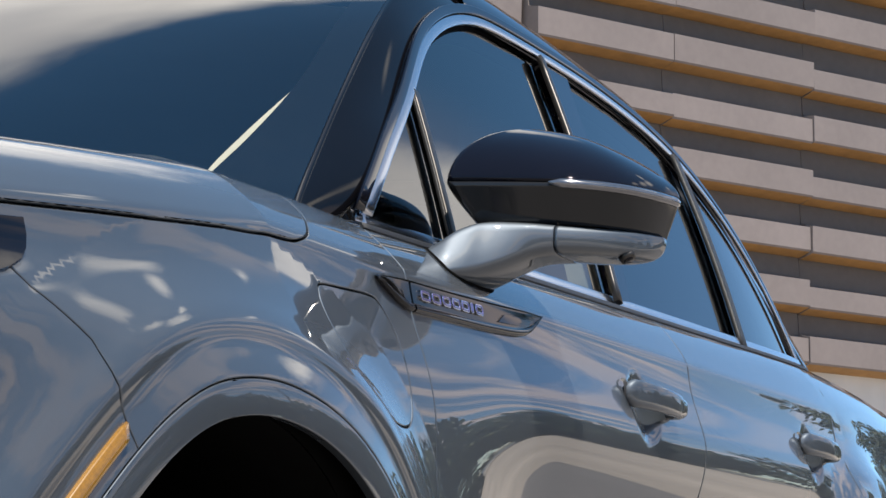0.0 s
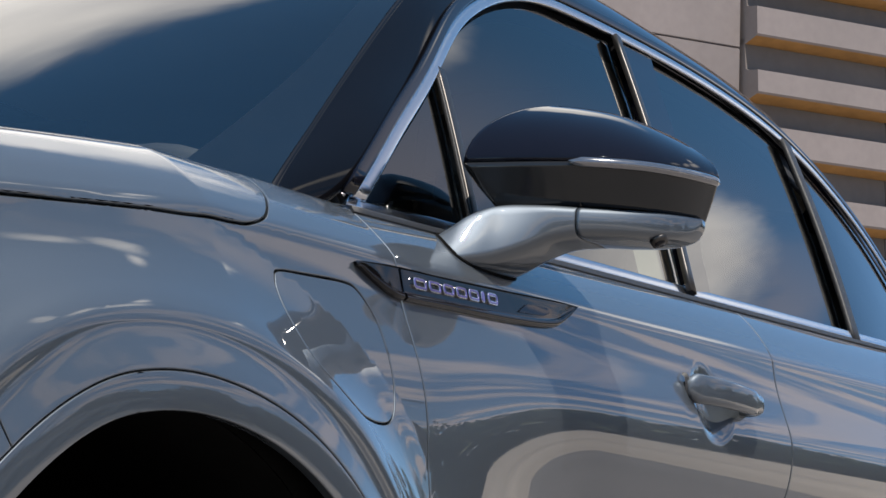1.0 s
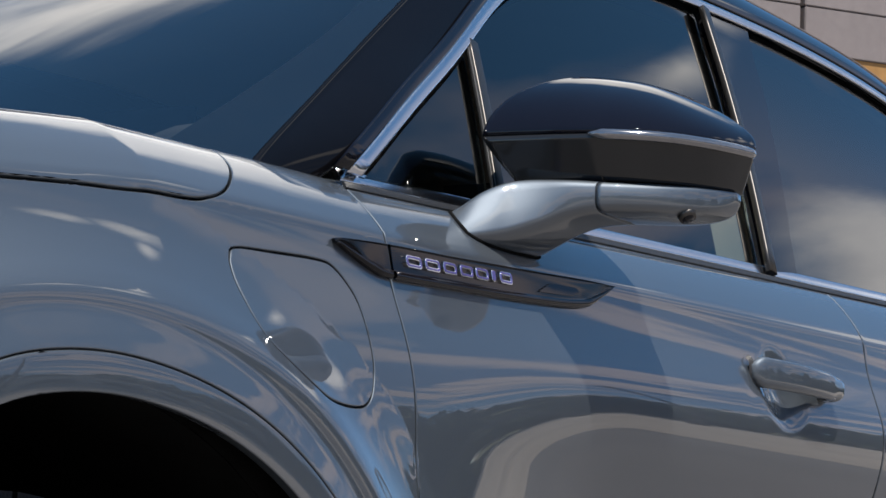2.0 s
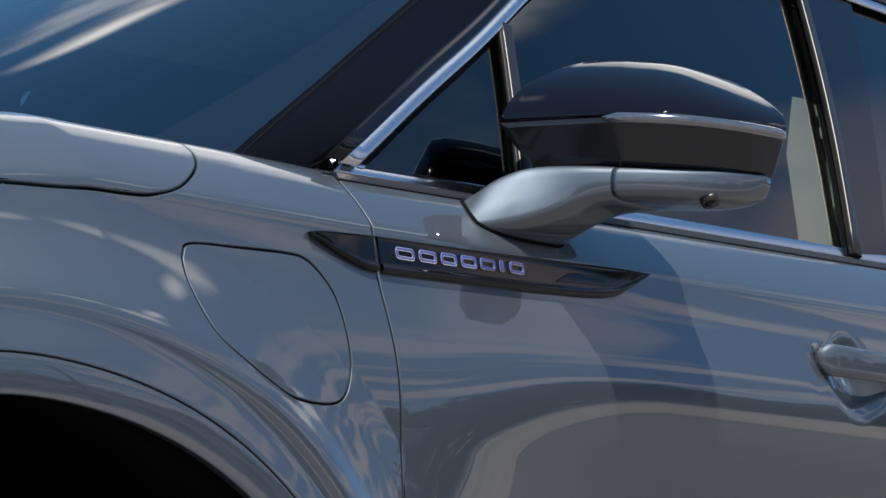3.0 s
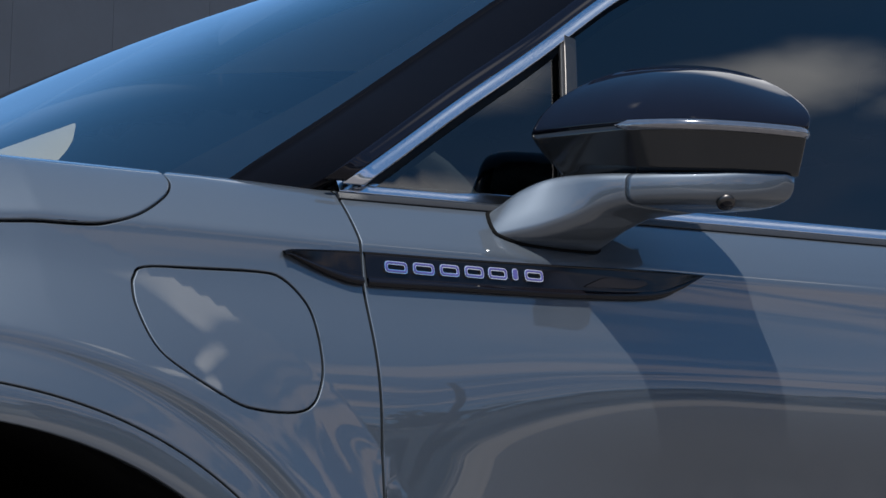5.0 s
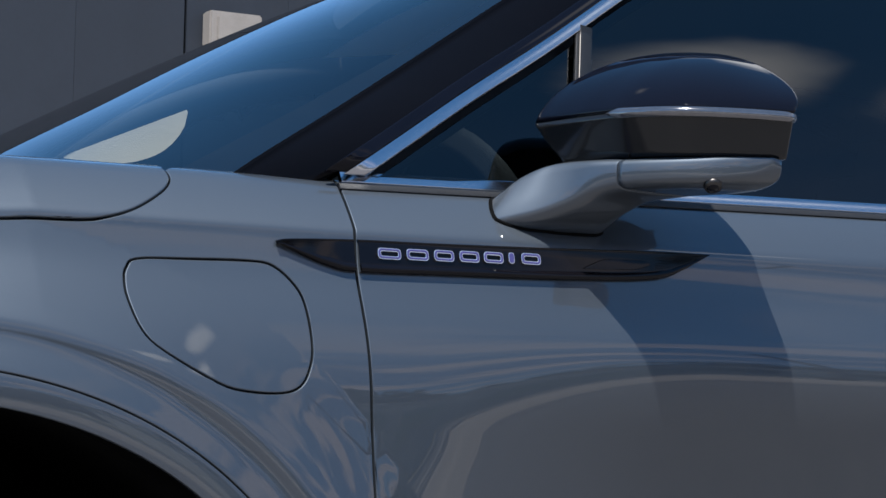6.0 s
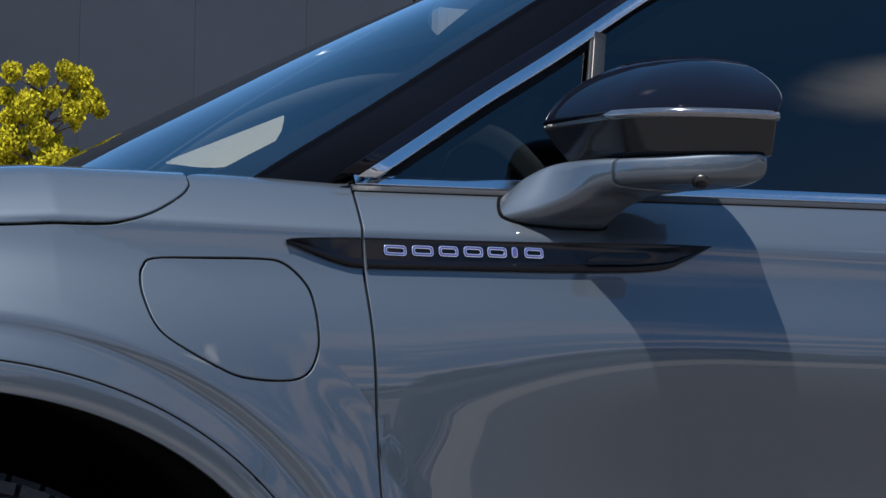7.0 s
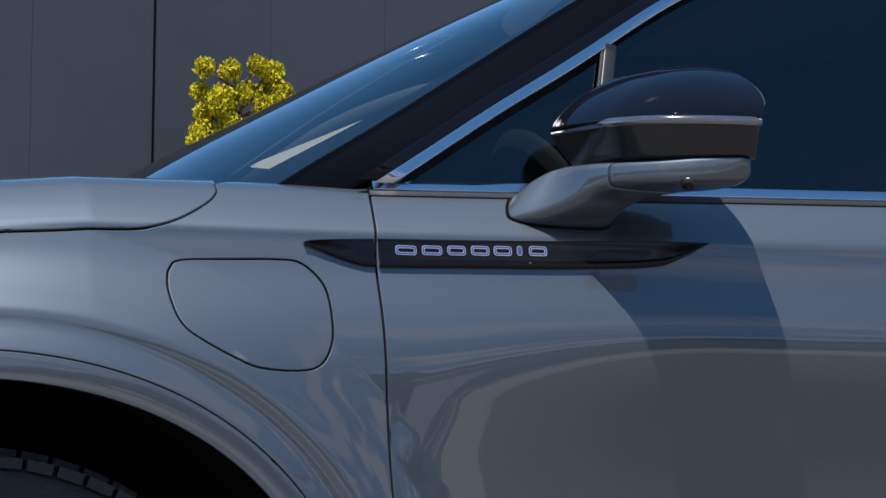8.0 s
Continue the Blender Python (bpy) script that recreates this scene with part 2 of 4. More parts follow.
def spline(pts, n, closed=False):
    """n points along a Catmull-Rom curve through pts."""
    p = np.array(pts, float)
    k = len(p)
    out = []
    segs = k if closed else k - 1
    for q in np.linspace(0, segs, n, endpoint=not closed):
        i = min(int(q), segs - 1)
        t = q - i
        if closed:
            a, b, c, d = (p[(i + j) % k] for j in (-1, 0, 1, 2))
        else:
            b, c = p[i], p[i + 1]
            a = p[i - 1] if i > 0 else 2 * b - c
            d = p[i + 2] if i + 2 < k else 2 * c - b
        out.append(0.5 * (2 * b + (c - a) * t + (2 * a - 5 * b + 4 * c - d) * t * t + (3 * b - a - 3 * c + d) * t ** 3))
    return np.array(out)


def fair(pts, n, rounds=40):
    """A spline through pts, evened out so that its curvature runs smoothly."""
    p = spline(pts, n)
    gap = np.concatenate([[0], np.cumsum(np.linalg.norm(np.diff(p, axis=0), axis=1))])
    at = np.linspace(0, gap[-1], n)
    p = np.stack([np.interp(at, gap, p[:, k]) for k in range(p.shape[1])], 1)
    for _ in range(rounds):
        for w in (0.5, -0.52):
            p[1:-1] += w * ((p[:-2] + p[2:]) / 2 - p[1:-1])
    return p


def loft_bm(bm, rows, closed=False, caps=False):
    grid = [[bm.verts.new(tuple(float(c) for c in p)) for p in r] for r in rows]
    w = len(rows[0])
    for a, b in zip(grid[:-1], grid[1:]):
        for j in range(w if closed else w - 1):
            k = (j + 1) % w
            bm.faces.new((a[j], a[k], b[k], b[j]))
    if caps and closed:
        bm.faces.new(grid[0][::-1])
        bm.faces.new(grid[-1])
    return bm


def loft(name, rows, mat, parent, label="", closed=False, caps=False, smooth=True):
    bm = loft_bm(bmesh.new(), rows, closed, caps)
    bmesh.ops.recalc_face_normals(bm, faces=bm.faces)
    ob = part(name, bm, mat, parent, label, smooth)
    if caps and len(rows[0]) < 12:
        for p in ob.data.polygons:
            if len(p.vertices) > 4:
                p.use_smooth = False
    return ob


def sweep_rows(path, width, thick, out=(0, -1, 0.42), n=None, crown=0.35):
    """Rows of a rounded bar along path: width across, thick outwards."""
    path = np.array(path, float)
    rows = []
    for i, p in enumerate(path):
        t = path[min(i + 1, len(path) - 1)] - path[max(i - 1, 0)]
        t /= np.linalg.norm(t)
        o = np.array(out, float)
        o -= t * (o @ t)
        o /= np.linalg.norm(o)
        b = np.cross(t, o)
        w = width[i] if hasattr(width, "__len__") else width
        prof = [(-0.5, 0), (-0.5, 0.72), (-0.475, 0.90), (-0.43, 0.98), (-0.38, 1.0), (0.38, 1.02), (0.43, 0.99), (0.475, 0.90), (0.5, 0.72), (0.5, 0)]
        rows.append([p + b * w * q + o * thick * r for q, r in prof])
    return rows


# ---- the body's side, as a surface of (x, u) ----
CX, CZ = -0.45, 0.412
KNOTS = [(0.0, 0.26), (-0.02, 0.34), (-0.030, 0.45), (-0.0345, 0.58), (-0.0345, 0.70), (-0.0345, 0.78), (-0.034, 0.82), (-0.031, 0.85),
         (-0.024, 0.88), (-0.014, 0.91), (-0.0035, 0.94), (0.0018, 0.962), (0.0036, 0.972), (0.0045, 0.979), (0.0074, 0.984), (0.0150, 0.9925), (0.0280, 1.005), (0.047, 1.0205),
         (0.069, 1.0355), (0.102, 1.0425), (0.18, 1.0508), (0.26, 1.0588), (0.37, 1.068), (0.60, 1.083), (0.945, 1.094)]
KU = np.concatenate([[0], np.cumsum([math.dist(a, b) for a, b in zip(KNOTS[:-1], KNOTS[1:])])])
_uu = np.linspace(0, KU[-1], 8000)


def eased(values):
    """The profile through the knots with its curvature evened out, least along the shoulder's crease."""
    raw = hermite(KU, values)(_uu)
    gap = _uu[1] - _uu[0]
    out = []
    for width in (0.0022, 0.010):
        n = int(4 * width / gap)
        w = np.exp(-0.5 * (np.arange(-n, n + 1) * gap / width) ** 2)
        pad = np.concatenate([2 * raw[0] - raw[n:0:-1], raw, 2 * raw[-1] - raw[-2:-n - 2:-1]])
        out.append(np.convolve(pad, w / w.sum(), "valid"))
    near = np.exp(-((_uu - KU[14]) / 0.022) ** 2)
    return out[0] * near + out[1] * (1 - near)


_yy, _zz = eased([k[0] for k in KNOTS]), eased([k[1] for k in KNOTS])


def prof_y(u):
    return np.interp(u, _uu, _yy)


def prof_z(u):
    return np.interp(u, _uu, _zz)


under = hermite([0.30, 0.45, 0.55, 0.60, 0.65, 0.69, 0.72, 0.745, 0.77, 0.80, 0.83, 0.845, 0.86, 0.875, 0.89],
                [0.052, 0.066, 0.0690, 0.0668, 0.0613, 0.0540, 0.0468, 0.0394, 0.0314, 0.0215, 0.0122, 0.0080, 0.0042, 0.0012, 0.0])


flare_in = hermite([0.34, 0.385, 0.405, 0.421, 0.432, 0.440, 0.450, 0.457, 0.464, 0.471, 0.480, 0.50, 0.53, 0.57],
                   [-0.0280, -0.0305, -0.0318, -0.0310, -0.0283, -0.0262, -0.0240, -0.0236, -0.0248, -0.0250, -0.0225, -0.0145, -0.006, 0.0])


def tighten(deg):
    """How much the front arch draws in towards the bumper and opens towards the door."""
    return 0.021 * step(100.0, 133.0, deg) - 0.020 * step(85.0, 35.0, deg)


def flare(r):
    return np.where(r < 0.57, flare_in(np.clip(r, 0.34, 0.57)), 0.0)


def u_of(z):
    return float(np.interp(z, _zz, _uu))


def u_in(y):
    """Arc length on the crown at the depth y."""
    k = _uu > u_of(1.04)
    return float(np.interp(y, prof_y(_uu[k]), _uu[k]))


BOWLS, BOWL_Z = (0.80, 1.80), 0.905


def side(x, u, flush=False):
    """The point of the body's side at x and arc length u."""
    x, u = np.asarray(x, float), np.asarray(u, float)
    y, z = prof_y(u), prof_z(u)
    plan = 0.15 * np.clip(-0.35 - x, 0, None) ** 2 + 0.03 * np.clip(x - 1.7, 0, None) ** 2
    drop = 0.085 * np.clip(-0.33 - x, 0, None) + 0.05 * np.clip(-0.9 - x, 0, None) ** 2
    hi = step(0.84, 0.97, z)
    drop = drop + 0.012 * np.clip(-0.13 - x, 0, None) * step(1.0, 1.044, z)
    rise = 0.022 * np.clip(x, 0, 2) * step(0.95, 1.03, z)
    y = y + plan * (1 - 0.8 * step(1.05, 1.09, z))
    low = np.clip((0.89 - z), 0, None)
    y = y + np.where(z < 0.89, under(np.clip(z, 0.3, 0.89)), 0) * step(0.0, 0.44, x) * (1 - step(1.75, 2.0, x))
    for cx in (CX, CX + 2.711):
        r = np.hypot(x - cx, z - CZ)
        if cx == CX:
            r = r + tighten(np.degrees(np.arctan2(z - CZ, x - cx)))
        y = y + flare(r) * step(0.15, 0.5, z)
    if not flush:
        for hx in BOWLS:
            e = ((x - hx) / 0.066) ** 2 + ((z - BOWL_Z) / 0.053) ** 2
            y = y + 0.0135 * np.clip(1 - e, 0, 1) ** 2
    return np.stack([x, y, z - drop * hi + rise], -1)


def side_at(x, z, lift=0.0):
    p = side(x, u_of(z), True)
    return np.array([p[0], p[1] - lift, p[2]])


def glass_y(x, z):
    x, z = np.asarray(x, float), np.asarray(z, float)
    t = np.clip((z - 1.05) / 0.37, 0, 1.3)
    return 0.067 + 0.445 * (z - 1.05) - 0.007 * np.sin(np.pi * np.clip(t, 0, 1)) + 0.10 * np.clip(x - 1.7, 0, None) ** 2


def green(x, z):
    return np.stack([np.asarray(x, float), glass_y(x, z), np.asarray(z, float)], -1)


def rounded(pts, radius=0.0, n=5):
    """A polygon with its corners rounded."""
    if not radius:
        return [tuple(p) for p in pts]
    out = []
    k = len(pts)
    for i in range(k):
        p, a, b = np.array(pts[i], float), np.array(pts[i - 1], float), np.array(pts[(i + 1) % k], float)
        da, db = a - p, b - p
        la, lb = np.linalg.norm(da), np.linalg.norm(db)
        r = min(radius, la * 0.45, lb * 0.45)
        p0, p1 = p + da / la * r, p + db / lb * r
        for t in np.linspace(0, 1, n):
            out.append(tuple((1 - t) ** 2 * p0 + 2 * t * (1 - t) * p + t * t * p1))
    return out


def dense(pts, gap):
    out = []
    for a, b in zip(pts, pts[1:] + pts[:1]):
        k = max(1, int(math.dist(a, b) / gap))
        out += [(a[0] + (b[0] - a[0]) * i / k, a[1] + (b[1] - a[1]) * i / k) for i in range(k)]
    return out


def inside(pts, rings):
    """Which points lie inside the first ring and outside the others (even-odd)."""
    odd = np.zeros(len(pts), bool)
    for r in rings:
        q = np.roll(r, -1, 0)
        for (x0, y0), (x1, y1) in zip(r, q):
            if y0 == y1:
                continue
            cut = ((y0 > pts[:, 1]) != (y1 > pts[:, 1])) & (pts[:, 0] < (x1 - x0) * (pts[:, 1] - y0) / (y1 - y0) + x0)
            odd ^= cut
    return odd


def panel(name, outline, surf, mat, parent, label="", gap=0.015, holes=(), fold=0.02, edge=0.0013, lift=0.0, extra=None):
    """A sheet of the surface inside outline, with rounded, folded-in edges and the surface's own normals."""
    rings = [np.array(dense(list(r), gap)) for r in (outline, *holes)]
    lo, hi = rings[0].min(0), rings[0].max(0)
    gx, gy = np.meshgrid(np.arange(lo[0] + gap / 2, hi[0], gap), np.arange(lo[1] + gap / 2, hi[1], gap))
    pts = np.stack([gx.ravel(), gy.ravel()], 1)
    keep = inside(pts, rings)
    for r in rings:
        for c in r:
            keep &= ((pts - c) ** 2).sum(1) > (0.55 * gap) ** 2
    pts = pts[keep]
    if extra is not None:
        more = extra[inside(extra, rings)]
        ok = np.ones(len(more), bool)
        for r in rings:
            for c in r:
                ok &= ((more - c) ** 2).sum(1) > (0.3 * gap) ** 2
        more = more[ok]
        far = np.ones(len(pts), bool)
        for i in range(0, len(pts), 200):
            d = ((pts[i:i + 200, None, :] - more[None]) ** 2).sum(2).min(1)
            far[i:i + 200] = d > (0.6 * gap) ** 2
        pts = np.concatenate([pts[far], more])
    allp = [Vector(p) for r in rings for p in r] + [Vector(p) for p in pts]
    cons, k0 = [], 0
    for r in rings:
        cons += [(k0 + i, k0 + (i + 1) % len(r)) for i in range(len(r))]
        k0 += len(r)
    cv, ce, cf = delaunay_2d_cdt(allp, cons, [], 0, 1e-6)[:3]
    cv = np.array([tuple(v) for v in cv])
    tri = np.array(cf)
    tri = tri[inside(cv[tri].mean(1), rings)]
    bm = bmesh.new()
    vs = [bm.verts.new((p[0], p[1], 0)) for p in cv]
    for f in tri:
        bm.faces.new([vs[i] for i in f])
    bmesh.ops.delete(bm, geom=[v for v in bm.verts if not v.link_faces], context="VERTS")
    bm.normal_update()
    bm.verts.index_update()
    ab = np.array([v.co[:2] for v in bm.verts])
    P = surf(ab[:, 0], ab[:, 1])
    h = 1e-3
    du = surf(ab[:, 0] + h, ab[:, 1]) - surf(ab[:, 0] - h, ab[:, 1])
    dv = surf(ab[:, 0], ab[:, 1] + h) - surf(ab[:, 0], ab[:, 1] - h)
    N = np.cross(du, dv)
    N /= np.linalg.norm(N, axis=1)[:, None]
    P = P + N * lift
    for f in bm.faces:
        if f.normal.z < 0:
            f.normal_flip()
    rim = [e for e in bm.edges if len(e.link_faces) == 1]
    outw = np.zeros_like(P)
    for e in rim:
        i, j = e.verts[0].index, e.verts[1].index
        d = P[j] - P[i]
        o = np.cross(d, (N[i] + N[j]) / 2)
        c = ab[[v.index for v in e.link_faces[0].verts]].mean(0)
        c3 = P[[v.index for v in e.link_faces[0].verts]].mean(0)
        if o @ (c3 - (P[i] + P[j]) / 2) > 0:
            o = -o
        ln = np.linalg.norm(o)
        if ln > 1e-9:
            outw[i] += o / ln
            outw[j] += o / ln
    ln = np.linalg.norm(outw, axis=1)
    outw[ln > 0] /= ln[ln > 0][:, None]
    normals = [Vector(n) for n in N]
    for v in bm.verts:
        v.co = P[v.index] - outw[v.index] * edge if ln[v.index] > 0 else P[v.index]
    rim_verts = {v for e in rim for v in e.verts}
    ring1, ring2 = {}, {}
    for v in rim_verts:
        i = v.index
        ring1[v] = bm.verts.new(P[i] - N[i] * edge)
        normals.append(Vector(outw[i]))
    keep = list(rim_verts)
    for v in keep:
        i = v.index
        ring2[v] = bm.verts.new(P[i] - N[i] * fold)
        normals.append(Vector(outw[i]))
    for e in rim:
        a, b = e.verts
        o = Vector(outw[a.index] + outw[b.index])
        for q in ((a, b, ring1[b], ring1[a]), (ring1[a], ring1[b], ring2[b], ring2[a])):
            n = (q[1].co - q[0].co).cross(q[2].co - q[0].co)
            bm.faces.new(q if n.dot(o) > 0 else q[::-1])
    me = bpy.data.meshes.new(name)
    bm.to_mesh(me)
    bm.free()
    smooth_mesh(me)
    me.normals_split_custom_set_from_vertices([tuple(n) for n in normals])
    me.materials.append(mat)
    ob = new(name, me)
    ob.parent = parent
    if label:
        ob["label"] = label
    return ob


def zu(pts):
    return [(x, u_of(z)) for x, z in pts]


def on_side(x, u):
    return side(x, u)


# ---- ground ----
bm = bmesh.new()
bmesh.ops.create_grid(bm, x_segments=40, y_segments=40, size=600)
ground = part("ground", bm, GROUND, None, "", False)
tagged(ground, "pale tan sunlit concrete parking lot ground", "ground", kind="structure")

ASPHALT = material("worn_asphalt", (0.14, 0.13, 0.126), 0.85, grain=0.16, grain_scale=25, bump=0.3, bump_scale=120, blotch=0.12, blotch_scale=0.6)
ROAD = material("road_asphalt", (0.10, 0.10, 0.10), 0.85, grain=0.15, grain_scale=20, bump=0.3, bump_scale=90, blotch=0.12, blotch_scale=0.4)
KERB = material("kerb_concrete", (0.55, 0.52, 0.48), 0.8, grain=0.1, grain_scale=10, blotch=0.1)
TURF = material("dry_turf", (0.10, 0.10, 0.045), 0.9, grain=0.3, grain_scale=6, blotch=0.25, blotch_scale=0.5)


def slab(name, a, b, mat, label):
    bm = bmesh.new()
    box_bm(bm, a, b)
    return tagged(part(name, bm, mat, None, "", False), label, "ground", kind="structure")


slab("pavement", (-14, -6.5, 0.0), (7.5, 5.0, 0.006), ASPHALT, "worn grey asphalt parking bay under the car")
slab("road", (-150, -24.0, 0.0), (150, -16.0, 0.004), ROAD, "dark asphalt road across the lot")
for yk in (-16.0, -24.3):
    slab("kerb", (-150, yk, 0.0), (150, yk + 0.3, 0.13), KERB, "pale concrete kerb along the road")
slab("lawn", (-200, -120, 0.0), (200, -24.4, 0.05), TURF, "dry green verge beyond the road")


def street_lamp(x, y, h):
    base = empty("street_lamp", (x, y, 0))
    tagged(base, "tall dark street lamp on a single arm", "street lamp", "lamps along the road")
    binv = base.matrix_world.inverted()
    bm = bmesh.new()
    loft_bm(bm, [[(x + r * math.cos(a), y + r * math.sin(a), z) for a in np.linspace(0, 2 * math.pi, 13)] for r, z in ((0.16, 0), (0.16, 0.5), (0.09, 0.6), (0.05, h))])
    o = part("pole", bm, DARK_JOINT, None)
    o.parent, o.matrix_parent_inverse = base, binv
    bm = bmesh.new()
    loft_bm(bm, [[(x + dx, y + 0.04 * math.cos(a), h - 0.1 + 0.25 * dx ** 0.5 + 0.04 * math.sin(a)) for a in np.linspace(0, 2 * math.pi, 9)] for dx in np.linspace(0, 1.6, 8)])
    o = part("arm", bm, DARK_JOINT, None)
    o.parent, o.matrix_parent_inverse = base, binv
    bm = bmesh.new()
    box_bm(bm, (x + 1.5, y - 0.13, h + 0.12), (x + 2.1, y + 0.13, h + 0.24), 0.04)
    o = part("lamp_head", bm, DARK_JOINT, None)
    o.parent, o.matrix_parent_inverse = base, binv


for lx, ly in ((27, -13.5), (12, -14.5), (-4, -14.5)):
    street_lamp(lx, ly, 7.0)

# ---- the car ----
car = empty("car", (0.9, 0.945, 0))
tagged(car, "glossy blue-grey compact luxury crossover parked on concrete lot", "car")
inv = car.matrix_world.inverted()


def own(ob):
    if ob.parent is car:
        ob.matrix_parent_inverse = inv
    return ob


def arc(r, a0, a1, n, cx=CX, cz=CZ):
    k = 1.0 if cx == CX else 0.0
    return [(cx + (r - k * float(tighten(a))) * math.cos(radians(a)), cz + (r - k * float(tighten(a))) * math.sin(radians(a))) for a in np.linspace(a0, a1, n)]


CHARGE = [(-0.246, 0.921), (-0.242, 0.932), (-0.230, 0.941), (-0.180, 0.944), (-0.114, 0.946), (-0.088, 0.942), (-0.067, 0.923), (-0.059, 0.901),
          (-0.057, 0.863), (-0.062, 0.842), (-0.073, 0.826), (-0.093, 0.819), (-0.132, 0.819), (-0.165, 0.826), (-0.217, 0.853), (-0.237, 0.872), (-0.246, 0.902)]
charge_ring = [tuple(p) for p in spline(CHARGE, 68, True)]


def shrink(ring, d):
    c = np.mean(ring, 0)
    return [tuple(c + (np.array(p) - c) * (1 - d / np.linalg.norm(np.array(p) - c))) for p in ring]


HOODCUT = [(-0.172, 1.036), (-0.175, 1.024), (-0.191, 1.009), (-0.224, 0.990), (-0.256, 0.978), (-0.288, 0.973), (-0.363, 0.972), (-0.425, 0.973), (-0.55, 0.973), (-0.80, 0.973)]
hood_line = [tuple(p) for p in spline(zu(HOODCUT), 60)]
hu = lambda z: u_of(z)
DOORCUT = [(0.018, 1.0415), (0.013, 1.034), (0.008, 1.018), (0.0025, 0.986), (0.0, 0.94), (0.002, 0.884), (0.0045, 0.794), (0.010, 0.678), (0.024, 0.55), (0.06, 0.42), (0.075, 0.37)]
door_line = [tuple(p) for p in spline(zu(DOORCUT), 50)]
G = 0.0010


def arch_points(cx):
    """Sample points that follow the wheel arch's own curves."""
    out = []
    for r in np.arange(0.424, 0.486, 0.0045):
        for a in np.arange(radians(-5), radians(185), 0.008 / r):
            q = r - (float(tighten(math.degrees(a))) if cx == CX else 0.0)
            out.append((cx + q * math.cos(a), u_of(CZ + q * math.sin(a))))
    return np.array(out)


def crease_points(x0, x1):
    """Rows of sample points along the shoulder's crease."""
    return np.array([(x, u) for u in np.arange(u_of(0.966), u_of(1.006), 0.003) for x in np.arange(x0, x1, 0.009)])


def bowl_points(hx):
    return np.array([(hx + 0.095 * r * math.cos(a), u_of(BOWL_Z + 0.062 * r * math.sin(a))) for r in np.linspace(0.06, 1.0, 16) for a in np.arange(0, 6.28, 0.16)])


def shift(ring, dx, du=0):
    return [(a + dx, b + du) for a, b in ring]


# front fender: from the hood's cut round to the door's cut and the wheel arch
arch_out = [(x, u_of(z)) for x, z in arc(0.416, 150, 12, 60)]
top_rear = [(-0.166, u_of(1.038)), (-0.12, u_of(1.0445)), (-0.072, u_of(1.0475)), (-0.02, u_of(1.0475)), (0.010, u_of(1.0445))]
fender_out = ([(-0.795, hu(0.970))] + shift(hood_line[::-1], 0.0, -G)[1:] + top_rear + shift(door_line, -G)
              + [(0.02, u_of(0.37))] + [(x, u_of(z)) for x, z in arc(0.4225, 5, 120.5, 60)] + [(-0.692, u_of(0.842)), (-0.737, u_of(0.885))])
own(panel("front_fender", fender_out, on_side, PAINT, car, gap=0.0068, holes=[zu(charge_ring)], extra=np.concatenate([arch_points(CX), crease_points(-0.79, 0.0)])))
own(panel("charge_door", zu(shrink(charge_ring, 0.0017)), on_side, PAINT, car, "flush rounded charge port door", gap=0.008))
arch_trim = [(x, u_of(z)) for x, z in arc(0.4217, 172, 4, 120)] + [(x, u_of(z)) for x, z in arc(0.391, 4, 172, 80)]
trim_points = np.array([(CX + (r - float(tighten(a))) * math.cos(radians(a)), u_of(CZ + (r - float(tighten(a))) * math.sin(radians(a)))) for r in np.arange(0.3945, 0.420, 0.004) for a in np.arange(4.5, 171.5, 0.9)])
own(panel("wheel_arch_trim", arch_trim, on_side, PAINT, car, "painted wheel arch moulding", gap=0.006, fold=0.010, edge=0.0015, extra=trim_points))
bumper_out = [(-0.797, hu(0.968)), (-0.7383, u_of(0.885)), (-0.6926, u_of(0.842))] + [(x, u_of(z)) for x, z in arc(0.4225, 120.56, 172, 24)] + [(-0.86, u_of(0.30)), (-1.15, u_of(0.30)), (-1.15, u_of(0.968))]
own(panel("front_bumper_side", bumper_out, on_side, PAINT, car, gap=0.012, extra=arch_points(CX)))
rows = []
for a in np.linspace(0, 1, 34):
    row = []
    for k, lift in ((0.0, -0.004), (0.0, 0.0035), (0.12, 0.0050), (0.5, 0.0054), (0.88, 0.0050), (1.0, 0.0035), (1.0, -0.004)):
        ang = 122.3 - 1.4 * k + (151 - 122.3 + 1.4 * k) * a
        r = 0.4335 + 0.0125 * k - float(tighten(ang))
        p = side(CX + r * math.cos(radians(ang)), u_of(CZ + r * math.sin(radians(ang))), True)
        row.append((p[0], p[1] - lift, p[2] + lift * 0.4))
    rows.append(row)
own(loft("side_marker", rows, AMBER, car, "amber reflector lens", closed=True, caps=True))
lamp_out = [(-0.7225, u_of(0.962)), (-0.7225, u_of(0.945)), (-0.728, u_of(0.930)), (-0.740, u_of(0.915)), (-0.760, u_of(0.902)), (-0.82, u_of(0.885)), (-1.14, u_of(0.87)), (-1.14, u_of(0.962)), (-0.9, u_of(0.962))]
own(panel("headlight", lamp_out, on_side, BLACK_GLOSS, car, "dark glossy headlight lens", gap=0.012, lift=0.004, fold=0.010))
# hood
hood_out = shift(hood_line, 0, G) + [(-1.15, hu(0.976)), (-1.15, KU[-1]), (-0.215, KU[-1]), (-0.195, u_in(0.55)), (-0.160, u_in(0.27)), (-0.150, u_in(0.155)), (-0.1690, u_of(1.0395))]
own(panel("hood", hood_out, on_side, PAINT, car, gap=0.014, edge=0.002, extra=crease_points(-1.15, -0.17)))
